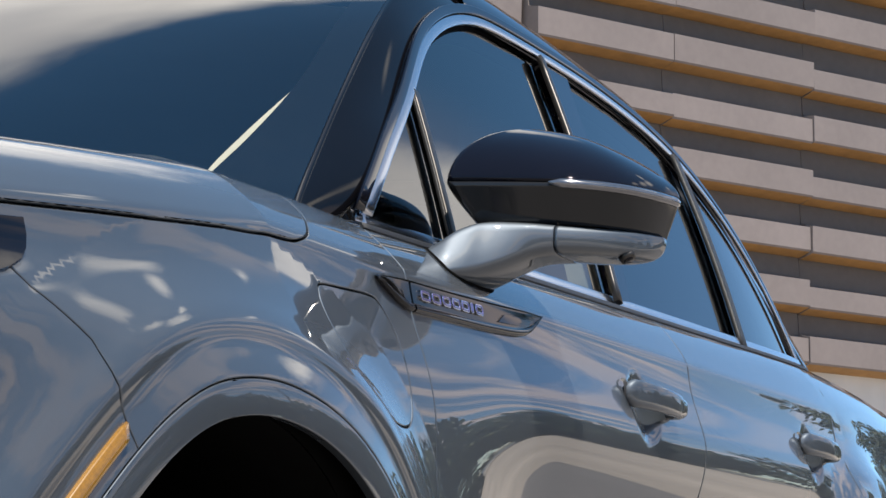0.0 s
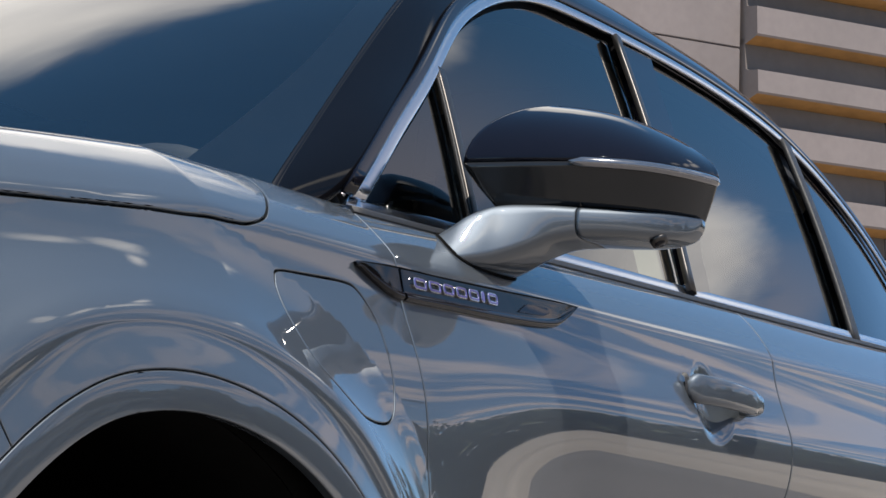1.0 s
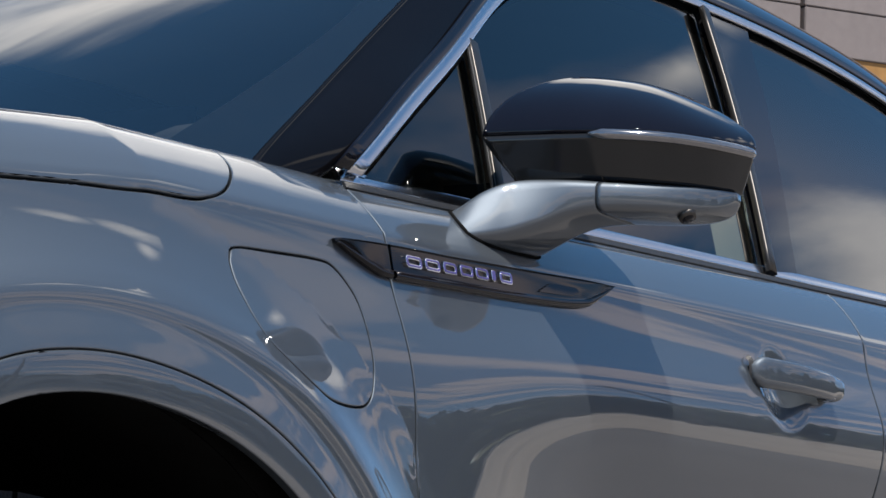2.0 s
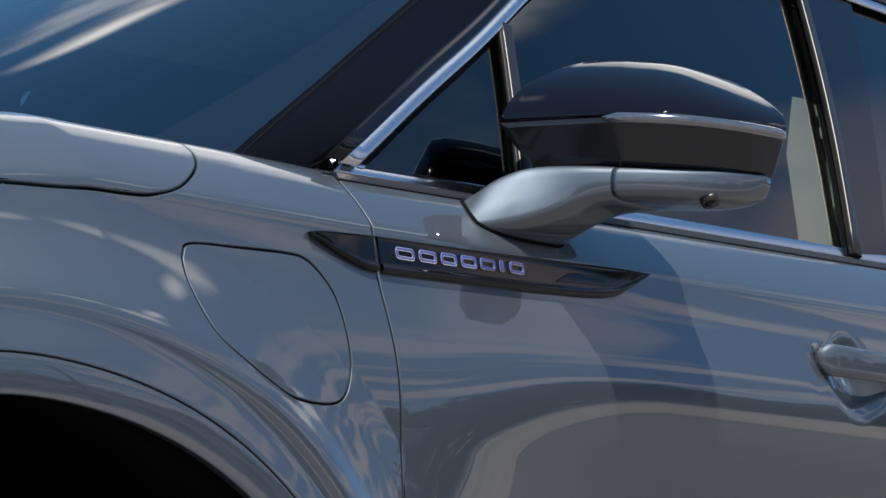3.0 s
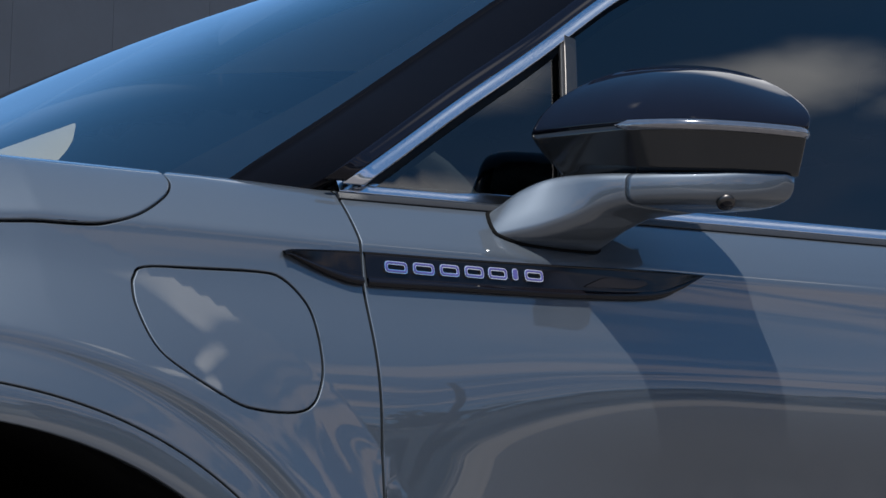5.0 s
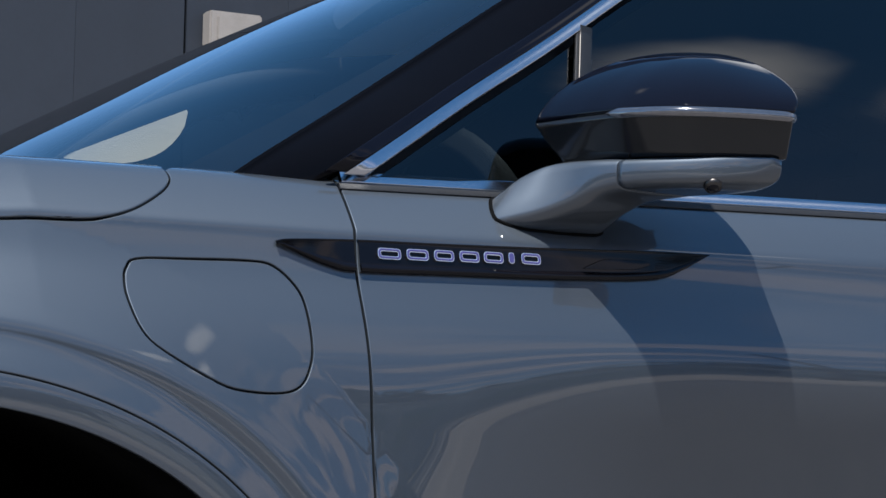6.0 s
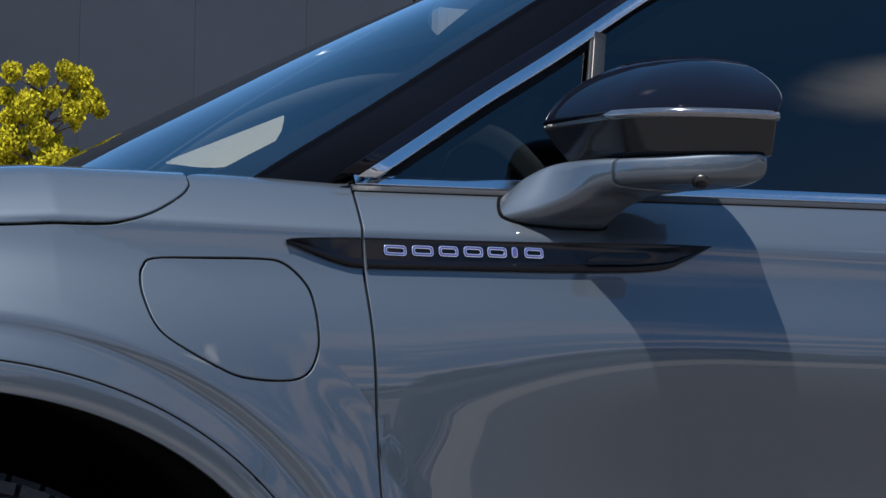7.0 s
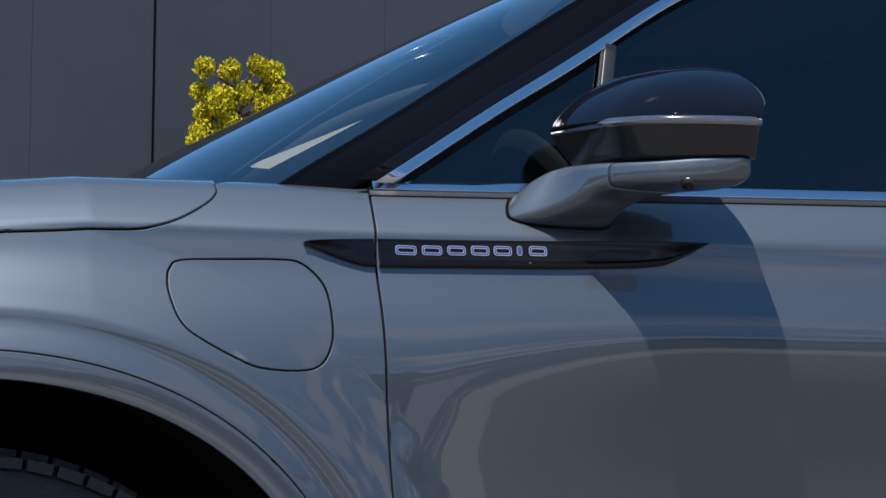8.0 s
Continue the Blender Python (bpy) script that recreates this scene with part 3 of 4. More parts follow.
# doors
fd = shift(door_line, G) + [(0.10, u_of(0.345)), (1.077, u_of(0.345)), (1.077, u_of(1.036)), (0.9, u_of(1.036)), (0.6, u_of(1.036)), (0.3, u_of(1.036))]
front_door = own(panel("front_door", fd, on_side, PAINT, car, gap=0.0125, extra=np.concatenate([bowl_points(BOWLS[0]), crease_points(0.0, 1.08)])))
rd = [(1.081, u_of(1.036)), (1.081, u_of(0.345)), (1.70, u_of(0.345))] + [(x, u_of(z)) for x, z in arc(0.425, 190, 128, 20, CX + 2.711)] + [(2.06, u_of(0.85)), (2.05, u_of(1.036)), (1.6, u_of(1.036)), (1.3, u_of(1.036))]
rear_door = own(panel("rear_door", rd, on_side, PAINT, car, gap=0.015, extra=np.concatenate([bowl_points(BOWLS[1]), crease_points(1.08, 2.05)])))
qp = [(2.054, u_of(1.036)), (2.064, u_of(0.85))] + [(x, u_of(z)) for x, z in arc(0.425, 126, 8, 30, CX + 2.711)] + [(3.10, u_of(0.36)), (3.12, u_of(1.036))]
own(panel("quarter_panel", qp, on_side, PAINT, car, gap=0.03))
trim_r = [(x, u_of(z)) for x, z in arc(0.42, 176, 4, 60, CX + 2.711)] + [(x, u_of(z)) for x, z in arc(0.378, 4, 176, 50, CX + 2.711)]
own(panel("wheel_arch_trim", trim_r, on_side, PAINT, car, "painted wheel arch moulding", gap=0.02, fold=0.03))
rk = [(0.03, u_of(0.265)), (1.74, u_of(0.265)), (1.70, u_of(0.338)), (0.06, u_of(0.338))]
own(panel("rocker_panel", rk, on_side, BLACK_PLASTIC, car, gap=0.03))

# dark structure behind the panels
rows = []
for x in np.linspace(-0.80, 2.9, 90):
    zs = [max(0.30, min(1.0, CZ + math.sqrt(max(0, 0.40 ** 2 - (x - cx) ** 2)) if abs(x - cx) < 0.40 else 0.30)) for cx in (CX, CX + 2.711)]
    lo = max(zs)
    rows.append([side(x, u_of(z), True) + (0, 0.034, 0) for z in np.linspace(lo, 1.03, 24)])
own(loft("inner_shell", rows, BLACK_MATTE, car))
for cx in (CX, CX + 2.711):
    rows = []
    for y in (-0.03, 0.02, 0.10, 0.30, 0.42):
        rows.append([(cx + 0.40 * math.cos(a), y, CZ + 0.40 * math.sin(a)) for a in np.linspace(radians(-40), radians(220), 60)])
    rows.append([(cx + 0.01 * math.cos(a), 0.43, CZ + 0.01 * math.sin(a)) for a in np.linspace(radians(-40), radians(220), 60)])
    own(loft("wheel_liner", rows, BLACK_MATTE, car, "black wheel well liner"))

# belt moulding under the windows
belt = [side_at(x, 1.036) + (0, 0.004, 0.004) for x in np.linspace(0.018, 2.10, 60)]
own(loft("belt_moulding", sweep_rows(belt, 0.014, 0.006, (0, -1, 0.5)), CHROME, car, "bright chrome belt moulding", closed=True, caps=True))
belt_low = [side_at(x, 1.030) + (0, -0.001, 0) for x in np.linspace(0.010, 2.10, 60)]
own(loft("belt_seal", sweep_rows(belt_low, 0.007, 0.003, (0, -1, 0.5)), BLACK_PLASTIC, car, "black rubber seal", closed=True, caps=True))

# window surround: the bright frame from the mirror corner up the pillar and back along the roof
FRAME = [(0.036, 1.0475), (0.110, 1.095), (0.193, 1.149), (0.265, 1.192), (0.36, 1.253), (0.450, 1.309), (0.540, 1.352), (0.644, 1.390), (0.74, 1.414), (0.818, 1.427),
         (0.93, 1.434), (1.067, 1.438), (1.213, 1.440), (1.35, 1.439), (1.493, 1.433), (1.62, 1.422), (1.724, 1.405), (1.85, 1.372), (1.98, 1.320), (2.08, 1.262), (2.17, 1.18), (2.22, 1.10), (2.235, 1.065)]
fr = fair(FRAME, 110, 60)
frame3 = green(fr[:, 0], fr[:, 1])


def mitred(rows, z):
    """The bar's first row slid along the bar to the level z."""
    a, b = np.array(rows[0]), np.array(rows[1])
    t = b.mean(0) - a.mean(0)
    rows[0] = [p + t * ((z - p[2]) / t[2]) for p in a]
    rows[1] = [p + t * max(0, (z + 0.004 - p[2]) / t[2]) for p in b]
    return rows


own(loft("window_surround", mitred(sweep_rows(frame3, 0.0145, 0.0055), 1.044), CHROME, car, "bright chrome window surround", closed=True, caps=True))
seal3 = green(fr[:, 0], fr[:, 1] + 0.0) + np.array([0, 0.004, 0.016])
own(loft("window_seal", mitred(sweep_rows(seal3, 0.014, 0.004), 1.046), BLACK_GLOSS, car, "black weather seal above the surround", closed=True, caps=True))


reveal3 = green(fr[:, 0], fr[:, 1] - 0.004) + np.array([0, 0.040, 0.004])
own(loft("window_reveal", sweep_rows(reveal3, 0.062, 0.006), DASH, car, "dark inner window frame", closed=True, caps=True))


def z_frame(x, inset):
    return float(np.interp(x, fr[:, 0], fr[:, 1])) - inset


# panes
tri_pane = [(0.052, 1.046), (0.287, 1.049)] + [(0.338, 1.222)] + [(x, z_frame(x, 0.018)) for x in np.linspace(0.33, 0.06, 14)]
front_pane = [(0.303, 1.049), (0.925, 1.062), (1.050, 1.424)] + [(x, z_frame(x, 0.014)) for x in np.linspace(1.02, 0.36, 26)]
rear_pane = [(1.030, 1.064), (1.632, 1.070), (1.715, 1.392)] + [(x, z_frame(x, 0.014)) for x in np.linspace(1.69, 1.215, 14)]
quarter_pane = [(1.672, 1.071), (2.19, 1.074)] + [(x, z_frame(x, 0.016)) for x in np.linspace(2.16, 1.755, 16)]
for nm, ring, mt, lb in (("quarter_light", tri_pane, WINDOW, "small fixed triangular front pane"), ("front_window", front_pane, WINDOW, "lightly tinted front door glass"),
                         ("rear_window", rear_pane, REARTINT, "dark privacy rear door glass"), ("rear_quarter_glass", quarter_pane, REARTINT, "dark privacy quarter glass")):
    ob = own(panel(nm, ring, lambda x, z: green(x, z) + np.array([0, 0.006, 0]), mt, car, lb, gap=0.03, fold=0.003, edge=0.0005))
    ob.visible_shadow = False


def bar(name, a, b, width, thick, mat, label, lift=0.0):
    xz = np.array([np.array(a) + (np.array(b) - np.array(a)) * t for t in np.linspace(0, 1, 14)])
    own(loft(name, sweep_rows(green(xz[:, 0], xz[:, 1]) + np.array([0, -lift, 0]), width, thick), mat, car, label, closed=True, caps=True))


bar("window_divider", (0.297, 1.052), (0.350, 1.238), 0.016, 0.005, SATIN, "satin metal window divider bar", 0.001)
bar("divider_seal", (0.288, 1.051), (0.339, 1.232), 0.005, 0.004, BLACK_PLASTIC, "black rubber seal", 0.0)
bar("door_frame_strip", (0.932, 1.058), (1.060, 1.430), 0.016, 0.008, SATIN, "satin vertical pillar strip", 0.003)
bp = [(0.943, 1.060), (1.022, 1.062), (1.206, 1.432), (1.068, 1.430)]
own(panel("pillar_cover", bp, green, BLACK_GLOSS, car, "gloss black pillar cover", gap=0.03, fold=0.01, lift=0.001))
bar("rear_divider", (1.652, 1.062), (1.737, 1.400), 0.030, 0.008, BLACK_PLASTIC, "black rear window divider", 0.002)

# front pillar, windscreen, roof
EDGE = [(-0.13, 0.078, 1.010), (-0.078, 0.093, 1.045), (0.04, 0.125, 1.117), (0.17, 0.158, 1.200), (0.30, 0.189, 1.283), (0.40, 0.212, 1.343), (0.52, 0.240, 1.405), (0.66, 0.272, 1.465), (0.78, 0.297, 1.495)]
MIDL = [(-0.292, 0.945, 1.02), (-0.222, 0.945, 1.06), (-0.088, 0.945, 1.137), (0.044, 0.945, 1.208), (0.220, 0.945, 1.301), (0.372, 0.945, 1.378), (0.492, 0.945, 1.435), (0.632, 0.945, 1.495)]
edge = fair(EDGE, 40)
midl = fair(MIDL, 40)
rows = []
for e, c in zip(edge, midl):
    rows.append([(c[0] + (e[0] - c[0]) * abs(t) ** 3.2, 0.945 + (e[1] - 0.945) * -t, c[2] + (e[2] - c[2]) * abs(t) ** 3.2) for t in np.linspace(-1, 1, 41)])
ws = own(loft("windscreen", rows, SCREEN, car, "raked laminated windscreen reflecting blue sky"))
ws.visible_shadow = False
frit_w = hermite([0.0, 0.10, 0.22, 0.38, 0.6, 1.0], [0.100, 0.090, 0.070, 0.050, 0.044, 0.042])
band_rows, foot_rows = [], []
for i, r in enumerate(rows):
    wd = float(frit_w(i / (len(rows) - 1)))
    r = np.array(r)
    r = r[::-1] if r[0][1] > r[-1][1] else r
    ys = np.linspace(r[0][1] + 0.004, r[0][1] + wd, 9)
    at = lambda y, sink: np.array([np.interp(y, r[:, 1], r[:, 0]) + sink * 0.5, y, np.interp(y, r[:, 1], r[:, 2]) - sink])
    band_rows.append([at(y, 0.006) for y in ys])
    if i < 18:
        bow = 0.031 + 0.020 * math.sin(math.pi * min(1, (i + 1) / 18))
        foot_rows.append([at(ys[-1], 0.0) + np.array([0.10, dy, 0.018 - 0.4 * abs(dy - bow)]) for dy in np.linspace(-0.02, bow, 4)])
own(loft("windscreen_frit", band_rows, BLACK_MATTE, car, "black printed border inside the windscreen"))
own(loft("pillar_foot_lining", foot_rows, LEATHER, car, "cream lining at the foot of the pillar"))
lows = fair([(-0.045, 0.078, 1.011), (0.014, 0.074, 1.048), (0.105, 0.085, 1.106), (0.19, 0.108, 1.162), (0.265, 0.130, 1.206), (0.36, 0.158, 1.267), (0.450, 0.184, 1.325), (0.540, 0.205, 1.368), (0.644, 0.224, 1.407), (0.78, 0.242, 1.438)], 40)
rows = []
for e, b in zip(edge, lows):
    m = (e + b) / 2 + np.array([-0.003, -0.0035, 0.003])
    rows.append([e + np.array([0.0, 0.01, -0.012]), e + np.array([-0.003, -0.002, 0.003])] + [(1 - t) ** 2 * e + 2 * t * (1 - t) * m + t * t * b for t in np.linspace(0, 1, 9)] + [b + np.array([0.0, 0.02, -0.01])])
own(loft("front_pillar", rows, PILLAR_BLACK, car, "gloss black front pillar"))
ROOF = [(0.78, 0.297, 1.495, 1.56), (0.98, 0.322, 1.520, 1.60), (1.30, 0.335, 1.525, 1.615), (1.69, 0.325, 1.505, 1.605), (1.95, 0.31, 1.462, 1.58), (2.2, 0.29, 1.40, 1.54), (2.5, 0.28, 1.30, 1.48)]
RAIL = [(0.78, 0.242, 1.438), (0.98, 0.248, 1.452), (1.30, 0.248, 1.456), (1.69, 0.240, 1.434), (1.95, 0.216, 1.362), (2.2, 0.17, 1.21), (2.5, 0.12, 1.05)]
rf, rl = spline(ROOF, 40), spline(RAIL, 40)
rows = []
for p, q in zip(rf, rl):
    a, b = np.array(q), np.array(p[:3])
    r = [a + np.array([0, 0.02, -0.01]), a]
    mid = a * 0.4 + b * 0.6 + np.array([0, -0.022, 0.012])
    r += [(1 - t) ** 2 * a + 2 * t * (1 - t) * mid + t * t * b for t in np.linspace(0.15, 1, 7)]
    for t in np.linspace(0.1, 1, 8):
        r.append(np.array([p[0], p[1] + (0.945 - p[1]) * t, p[2] + (p[3] - p[2]) * (1 - (1 - t) ** 2)]))
    left = r
    right = [np.array([v[0], 1.89 - v[1], v[2]]) for v in left[-2::-1]]
    rows.append(left + right)
own(loft("roof", rows, BLACK_GLOSS, car, "gloss black roof reflecting sky"))
rows = [[(p[0] + 0.0, p[1], p[2]) for p in rows[-1][1:-1]]]
for dx, kz in ((0.25, 0.90), (0.45, 0.78), (0.58, 0.66), (0.62, 0.5), (0.58, 0.30), (0.3, 0.24)):
    rows.append([(2.5 + dx, 0.945 + (p[1] - 0.945) * (1 - 0.05 * dx), min(p[2], 0.26 + (p[2] - 0.26) * kz)) for p in rows[0]])
own(loft("tailgate", rows, PAINT, car))
# front face, floor and far side close the car
rows = []
for t in np.linspace(0, 1, 30):
    ring = side(-1.15, KU[-1] * (1 - t), True)
    rows.append([np.array([-1.15 - 0.22 * (1 - ((y - 0.945) / 0.93) ** 2) * math.sin(math.pi * min(1, t * 1.0 + 0.12)), y, ring[2]])
                 if k == 0 else np.array([-1.15 - 0.22 * (1 - min(1, abs((y - 0.945) / (0.945 - ring[1] + 1e-3))) ** 2), y, ring[2]])
                 for k, y in enumerate(np.linspace(ring[1], 1.89 - ring[1], 21))])
own(loft("front_face", rows, PAINT, car))
bm = bmesh.new()
box_bm(bm, (-1.1, 0.06, 0.24), (3.0, 1.83, 0.30), 0.02)
own(part("underbody", bm, BLACK_MATTE, car))
MIRROR_FAR = Matrix.Translation((0, 1.89, 0)) @ Matrix.Diagonal((1, -1, 1, 1))


def far_copy(ob):
    me = ob.data.copy()
    me.transform(MIRROR_FAR)
    me.flip_normals()
    o = new(ob.name.split(".")[0], me)
    o.parent = car
    o.matrix_parent_inverse = inv
    for k in ("label",):
        if k in ob:
            o[k] = ob[k]
    o.visible_shadow = ob.visible_shadow
    # far-side chrome is coloured black so its glints don't show through the glass
    if me.materials[0] in (CHROME, SATIN):
        me.materials[0] = BLACK_PLASTIC
        o["label"] = "far-side chrome trim, coloured black to drop its shine"
    return o


for ob in [o for o in car.children if o.name.split(".")[0] in ("front_fender", "wheel_arch_trim", "front_bumper_side", "front_door", "rear_door", "quarter_panel", "rocker_panel", "inner_shell",
           "wheel_liner", "front_window", "rear_window", "rear_quarter_glass", "quarter_light", "window_surround", "pillar_cover", "front_pillar", "hood", "window_divider", "belt_moulding", "door_frame_strip", "rear_divider", "window_seal", "window_reveal")]:
    far_copy(ob)

# ---- badge on fender and door ----
BADGE_T = [(-0.086, 0.9665), (-0.070, 0.9695), (0.0, 0.9730), (0.10, 0.9745), (0.24, 0.9775), (0.36, 0.9805), (0.421, 0.9805)]
BADGE_B = [(-0.080, 0.9630), (-0.057, 0.9535), (-0.030, 0.9445), (0.0, 0.9405), (0.10, 0.9425), (0.24, 0.9460), (0.348, 0.9525), (0.392, 0.9665)]
bt, bb = spline(BADGE_T, 40), spline(BADGE_B, 40)


def badge_half(name, x0, x1, label):
    """A tapering dark blade with a raised rim, a dished face and fine ribs."""
    xs = np.linspace(x0, x1, 46)
    rows = []
    for x in xs:
        t, b = float(np.interp(x, bt[:, 0], bt[:, 1])), float(np.interp(x, bb[:, 0], bb[:, 1]))
        if x > bb[-1, 0]:
            b = bb[-1, 1] + (bt[-1, 1] - bb[-1, 1]) * (x - bb[-1, 0]) / (bt[-1, 0] - bb[-1, 0])
        h = max(t - b, 0.0006)
        row = [side_at(x, b, -0.006), side_at(x, b, 0.0025)]
        lip = min(0.0085, h * 0.3)
        row += [side_at(x, b + lip * 0.35, 0.0065), side_at(x, b + lip * 0.92, 0.0062), side_at(x, b + lip, 0.003)]
        n = 22
        for i in range(n + 1):
            z = b + lip + (h - lip - 0.0015) * i / n
            row.append(side_at(x, z, 0.0030 + (0.0015 if i % 2 else 0.0)))
        row += [side_at(x, t - 0.001, 0.005), side_at(x, t, 0.003), side_at(x, t, -0.006)]
        rows.append(row)
    return own(loft(name, rows, BADGE_BLACK, car, label))


badge_half("badge_tip", -0.085, -0.0025, "gloss black fender end of the badge")
badge = badge_half("badge", 0.0025, 0.420, "gloss black ribbed door badge")
bz = lambda x, k: float(np.interp(x, bb[:, 0], bb[:, 1])) * (1 - k) + float(np.interp(x, bt[:, 0], bt[:, 1])) * k
win = rounded([(0.258, bz(0.258, 0.36)), (0.325, bz(0.325, 0.34)), (0.345, bz(0.345, 0.50)), (0.338, bz(0.338, 0.66)), (0.285, bz(0.285, 0.68))], 0.006)
ob = panel("badge_window", zu(win), lambda x, u: side(x, u, True), BADGE_BLACK, badge, "dark recessed insert", gap=0.01, fold=0.003, lift=0.0048, edge=0.0006)
bpy.context.view_layer.update()
ob.matrix_parent_inverse = badge.matrix_world.inverted()
# seven plain plates where the name stands
for x0, x1 in ((0.022, 0.048), (0.054, 0.079), (0.085, 0.108), (0.114, 0.137), (0.142, 0.165), (0.171, 0.178), (0.186, 0.209)):
    lo = 0.9535 + 0.027 * (x0 - 0.02)
    hi = lo + 0.0115
    w = x1 - x0
    frame_of = lambda g: rounded([(x0 + g, lo + g), (x1 - g, lo + g), (x1 - g, hi - g), (x0 + g, hi - g)], max(0.0005, 0.0042 - g * 0.6), 5)
    hole = w > 0.015
    for nm, g0, g1, lift, mt in (("plate_rim", 0.0, 0.0036, 0.0062, BADGE_CHROME), ("plate_face", 0.0009, 0.0027, 0.0068, VIOLET)):
        ob = panel(nm, zu(frame_of(g0)), lambda x, u: side(x, u, True), mt, badge, "", gap=0.02, fold=0.0035, lift=lift, edge=0.0003, holes=[zu(frame_of(g1))] if hole else ())
        ob.matrix_parent_inverse = badge.matrix_world.inverted()

# ---- door handles ----
def handle(dx):
    """A flat paddle that bridges the bowl, with a dark gasket at its front."""
    rows = []
    rise_of = hermite([0, 0.12, 0.35, 0.7, 1.0], [0.006, 0.014, 0.023, 0.026, 0.022])
    for t in np.linspace(0, 1, 40):
        x = 0.722 + dx + 0.206 * t
        end = min(1, (t + 0.012) * 14) ** 0.5 * min(1, (1.012 - t) * 14) ** 0.5
        w = (0.0180 - 0.0028 * t) * end
        zc = 0.921 - 0.007 * t
        p = side(x, u_of(zc), True)
        o = float(rise_of(t))
        inner = p[1] - o + 0.009 if t <= 0.80 else p[1] - o + 0.009 + (o + 0.004) * min(1, (t - 0.80) / 0.06)
        outer = p[1] - o - 0.006 * end
        ring = []
        for a in np.linspace(0, 2 * math.pi, 25)[:-1]:
            c, q = math.cos(a), math.sin(a)
            yy = (inner + outer) / 2 - (inner - outer) / 2 * np.sign(q) * abs(q) ** 0.7
            ring.append((x, yy, p[2] + w * np.sign(c) * abs(c) ** 0.6))
        rows.append(ring)
    ob = loft("door_handle", rows, PAINT, None, "painted pull handle", closed=True, caps=True)
    rows = []
    for t in np.linspace(0, 1, 4):
        x = 0.7195 + dx + 0.0045 * t
        p = side(x, u_of(0.921), True)
        rows.append([(x, p[1] + 0.004 - (0.005 + 0.004 * t) * max(0, math.sin(a)) ** 0.6, p[2] + (0.0140 + 0.0040 * t ** 0.5) * math.cos(a)) for a in np.linspace(0, math.pi, 13)])
    loft("handle_gasket", rows, BLACK_PLASTIC, ob, "black gasket")
    return ob


for dx, dr in ((0.0, front_door), (1.0, rear_door)):
    h = handle(dx)
    bpy.context.view_layer.update()
    h.parent = dr
    h.matrix_parent_inverse = dr.matrix_world.inverted()

# ---- door mirror ----
PLAN = [(0.2315, 0.047), (0.233, 0.036), (0.238, 0.005), (0.246, -0.034), (0.261, -0.082), (0.291, -0.124), (0.337, -0.150), (0.390, -0.164), (0.407, -0.159), (0.412, -0.10), (0.412, -0.02),
        (0.407, 0.035), (0.383, 0.058), (0.32, 0.063), (0.26, 0.060), (0.237, 0.053)]
plan = spline(PLAN, 96, True)
MC = np.array([0.365, -0.045])


def mirror_ring(k, z, tilt=0.0, shift_x=0.0):
    out = []
    for p in plan:
        q = MC + (p - MC) * k
        zz = z + 0.012 * tilt * (-(q[1] + 0.05)) / 0.1
        out.append((q[0] + shift_x, q[1], zz))
    return out


rows = []
for s in [1 - (1 - q) ** 2 for q in np.linspace(0, 1, 26)]:
    k = max(0.012, (1 - s ** 2.15) ** (1 / 2.0))
    rows.append([(x + 0.040 * s, y + 0.010 * s, 1.113 + 0.0865 * s - 0.036 * s * max(0, (0.03 - y) / 0.18) ** 1.6) for x, y, _ in mirror_ring(k, 0)])
mirror = own(loft("side_mirror", rows, BLACK_GLOSS, car, "door mirror with gloss black cap and painted arm", closed=True, caps=True))
bpy.context.view_layer.update()
minv = mirror.matrix_world.inverted()


def mpart(name, rows, mat, label="", closed=True, caps=True, smooth=True):
    ob = loft(name, rows, mat, mirror, label, closed, caps, smooth)
    ob.matrix_parent_inverse = minv
    return ob


rows = []
for s in np.linspace(0, 1, 9):
    row = []
    for px, py in plan:
        q = s ** 1.15
        ky = 1 - (0.30 if py > MC[1] else 0.12) * q
        row.append((MC[0] + 0.006 * q + (px - MC[0]) * (1 - 0.11 * q), MC[1] + (py - MC[1]) * ky, 1.1115 - 0.0435 * s))
    rows.append(row)
mpart("mirror_housing", rows, LOWER_BLACK, "dark lower mirror housing")
front = [p for p in spline(PLAN[3:9], 40)][4:]
strip = [np.array([p[0], p[1], 1.1125 - 0.004 * max(0, min(1, (0.0 - p[1]) / 0.17))]) for p in front]
rows = []
for i, p in enumerate(strip):
    t = strip[min(i + 1, len(strip) - 1)] - strip[max(i - 1, 0)]
    t /= np.linalg.norm(t)
    o = np.cross(t, (0, 0, 1.0))
    o = o if o[0] * -1 + o[1] * -1 > 0 else -o
    g = 0.005 * min(1, (i + 1) / 3)
    rows.append([p + np.array([0, 0, -g]) - o * 0.004, p + np.array([0, 0, -g]) + o * 0.0022, p + np.array([0, 0, -g * 0.4]) + o * 0.0046, p + np.array([0, 0, g * 0.4]) + o * 0.0046, p + np.array([0, 0, g]) + o * 0.002, p + np.array([0, 0, g]) - o * 0.004])
mpart("signal_strip", rows, LENS, "clear turn signal strip")
bm = bmesh.new()
box_bm(bm, (0.4112, -0.138, 1.080), (0.4140, 0.030, 1.128), 0.0012)
glass = part("mirror_glass", bm, material("mirror_silver", (0.85, 0.87, 0.9), 0.02, 1.0), mirror, "silvered mirror glass", False)
glass.matrix_parent_inverse = minv

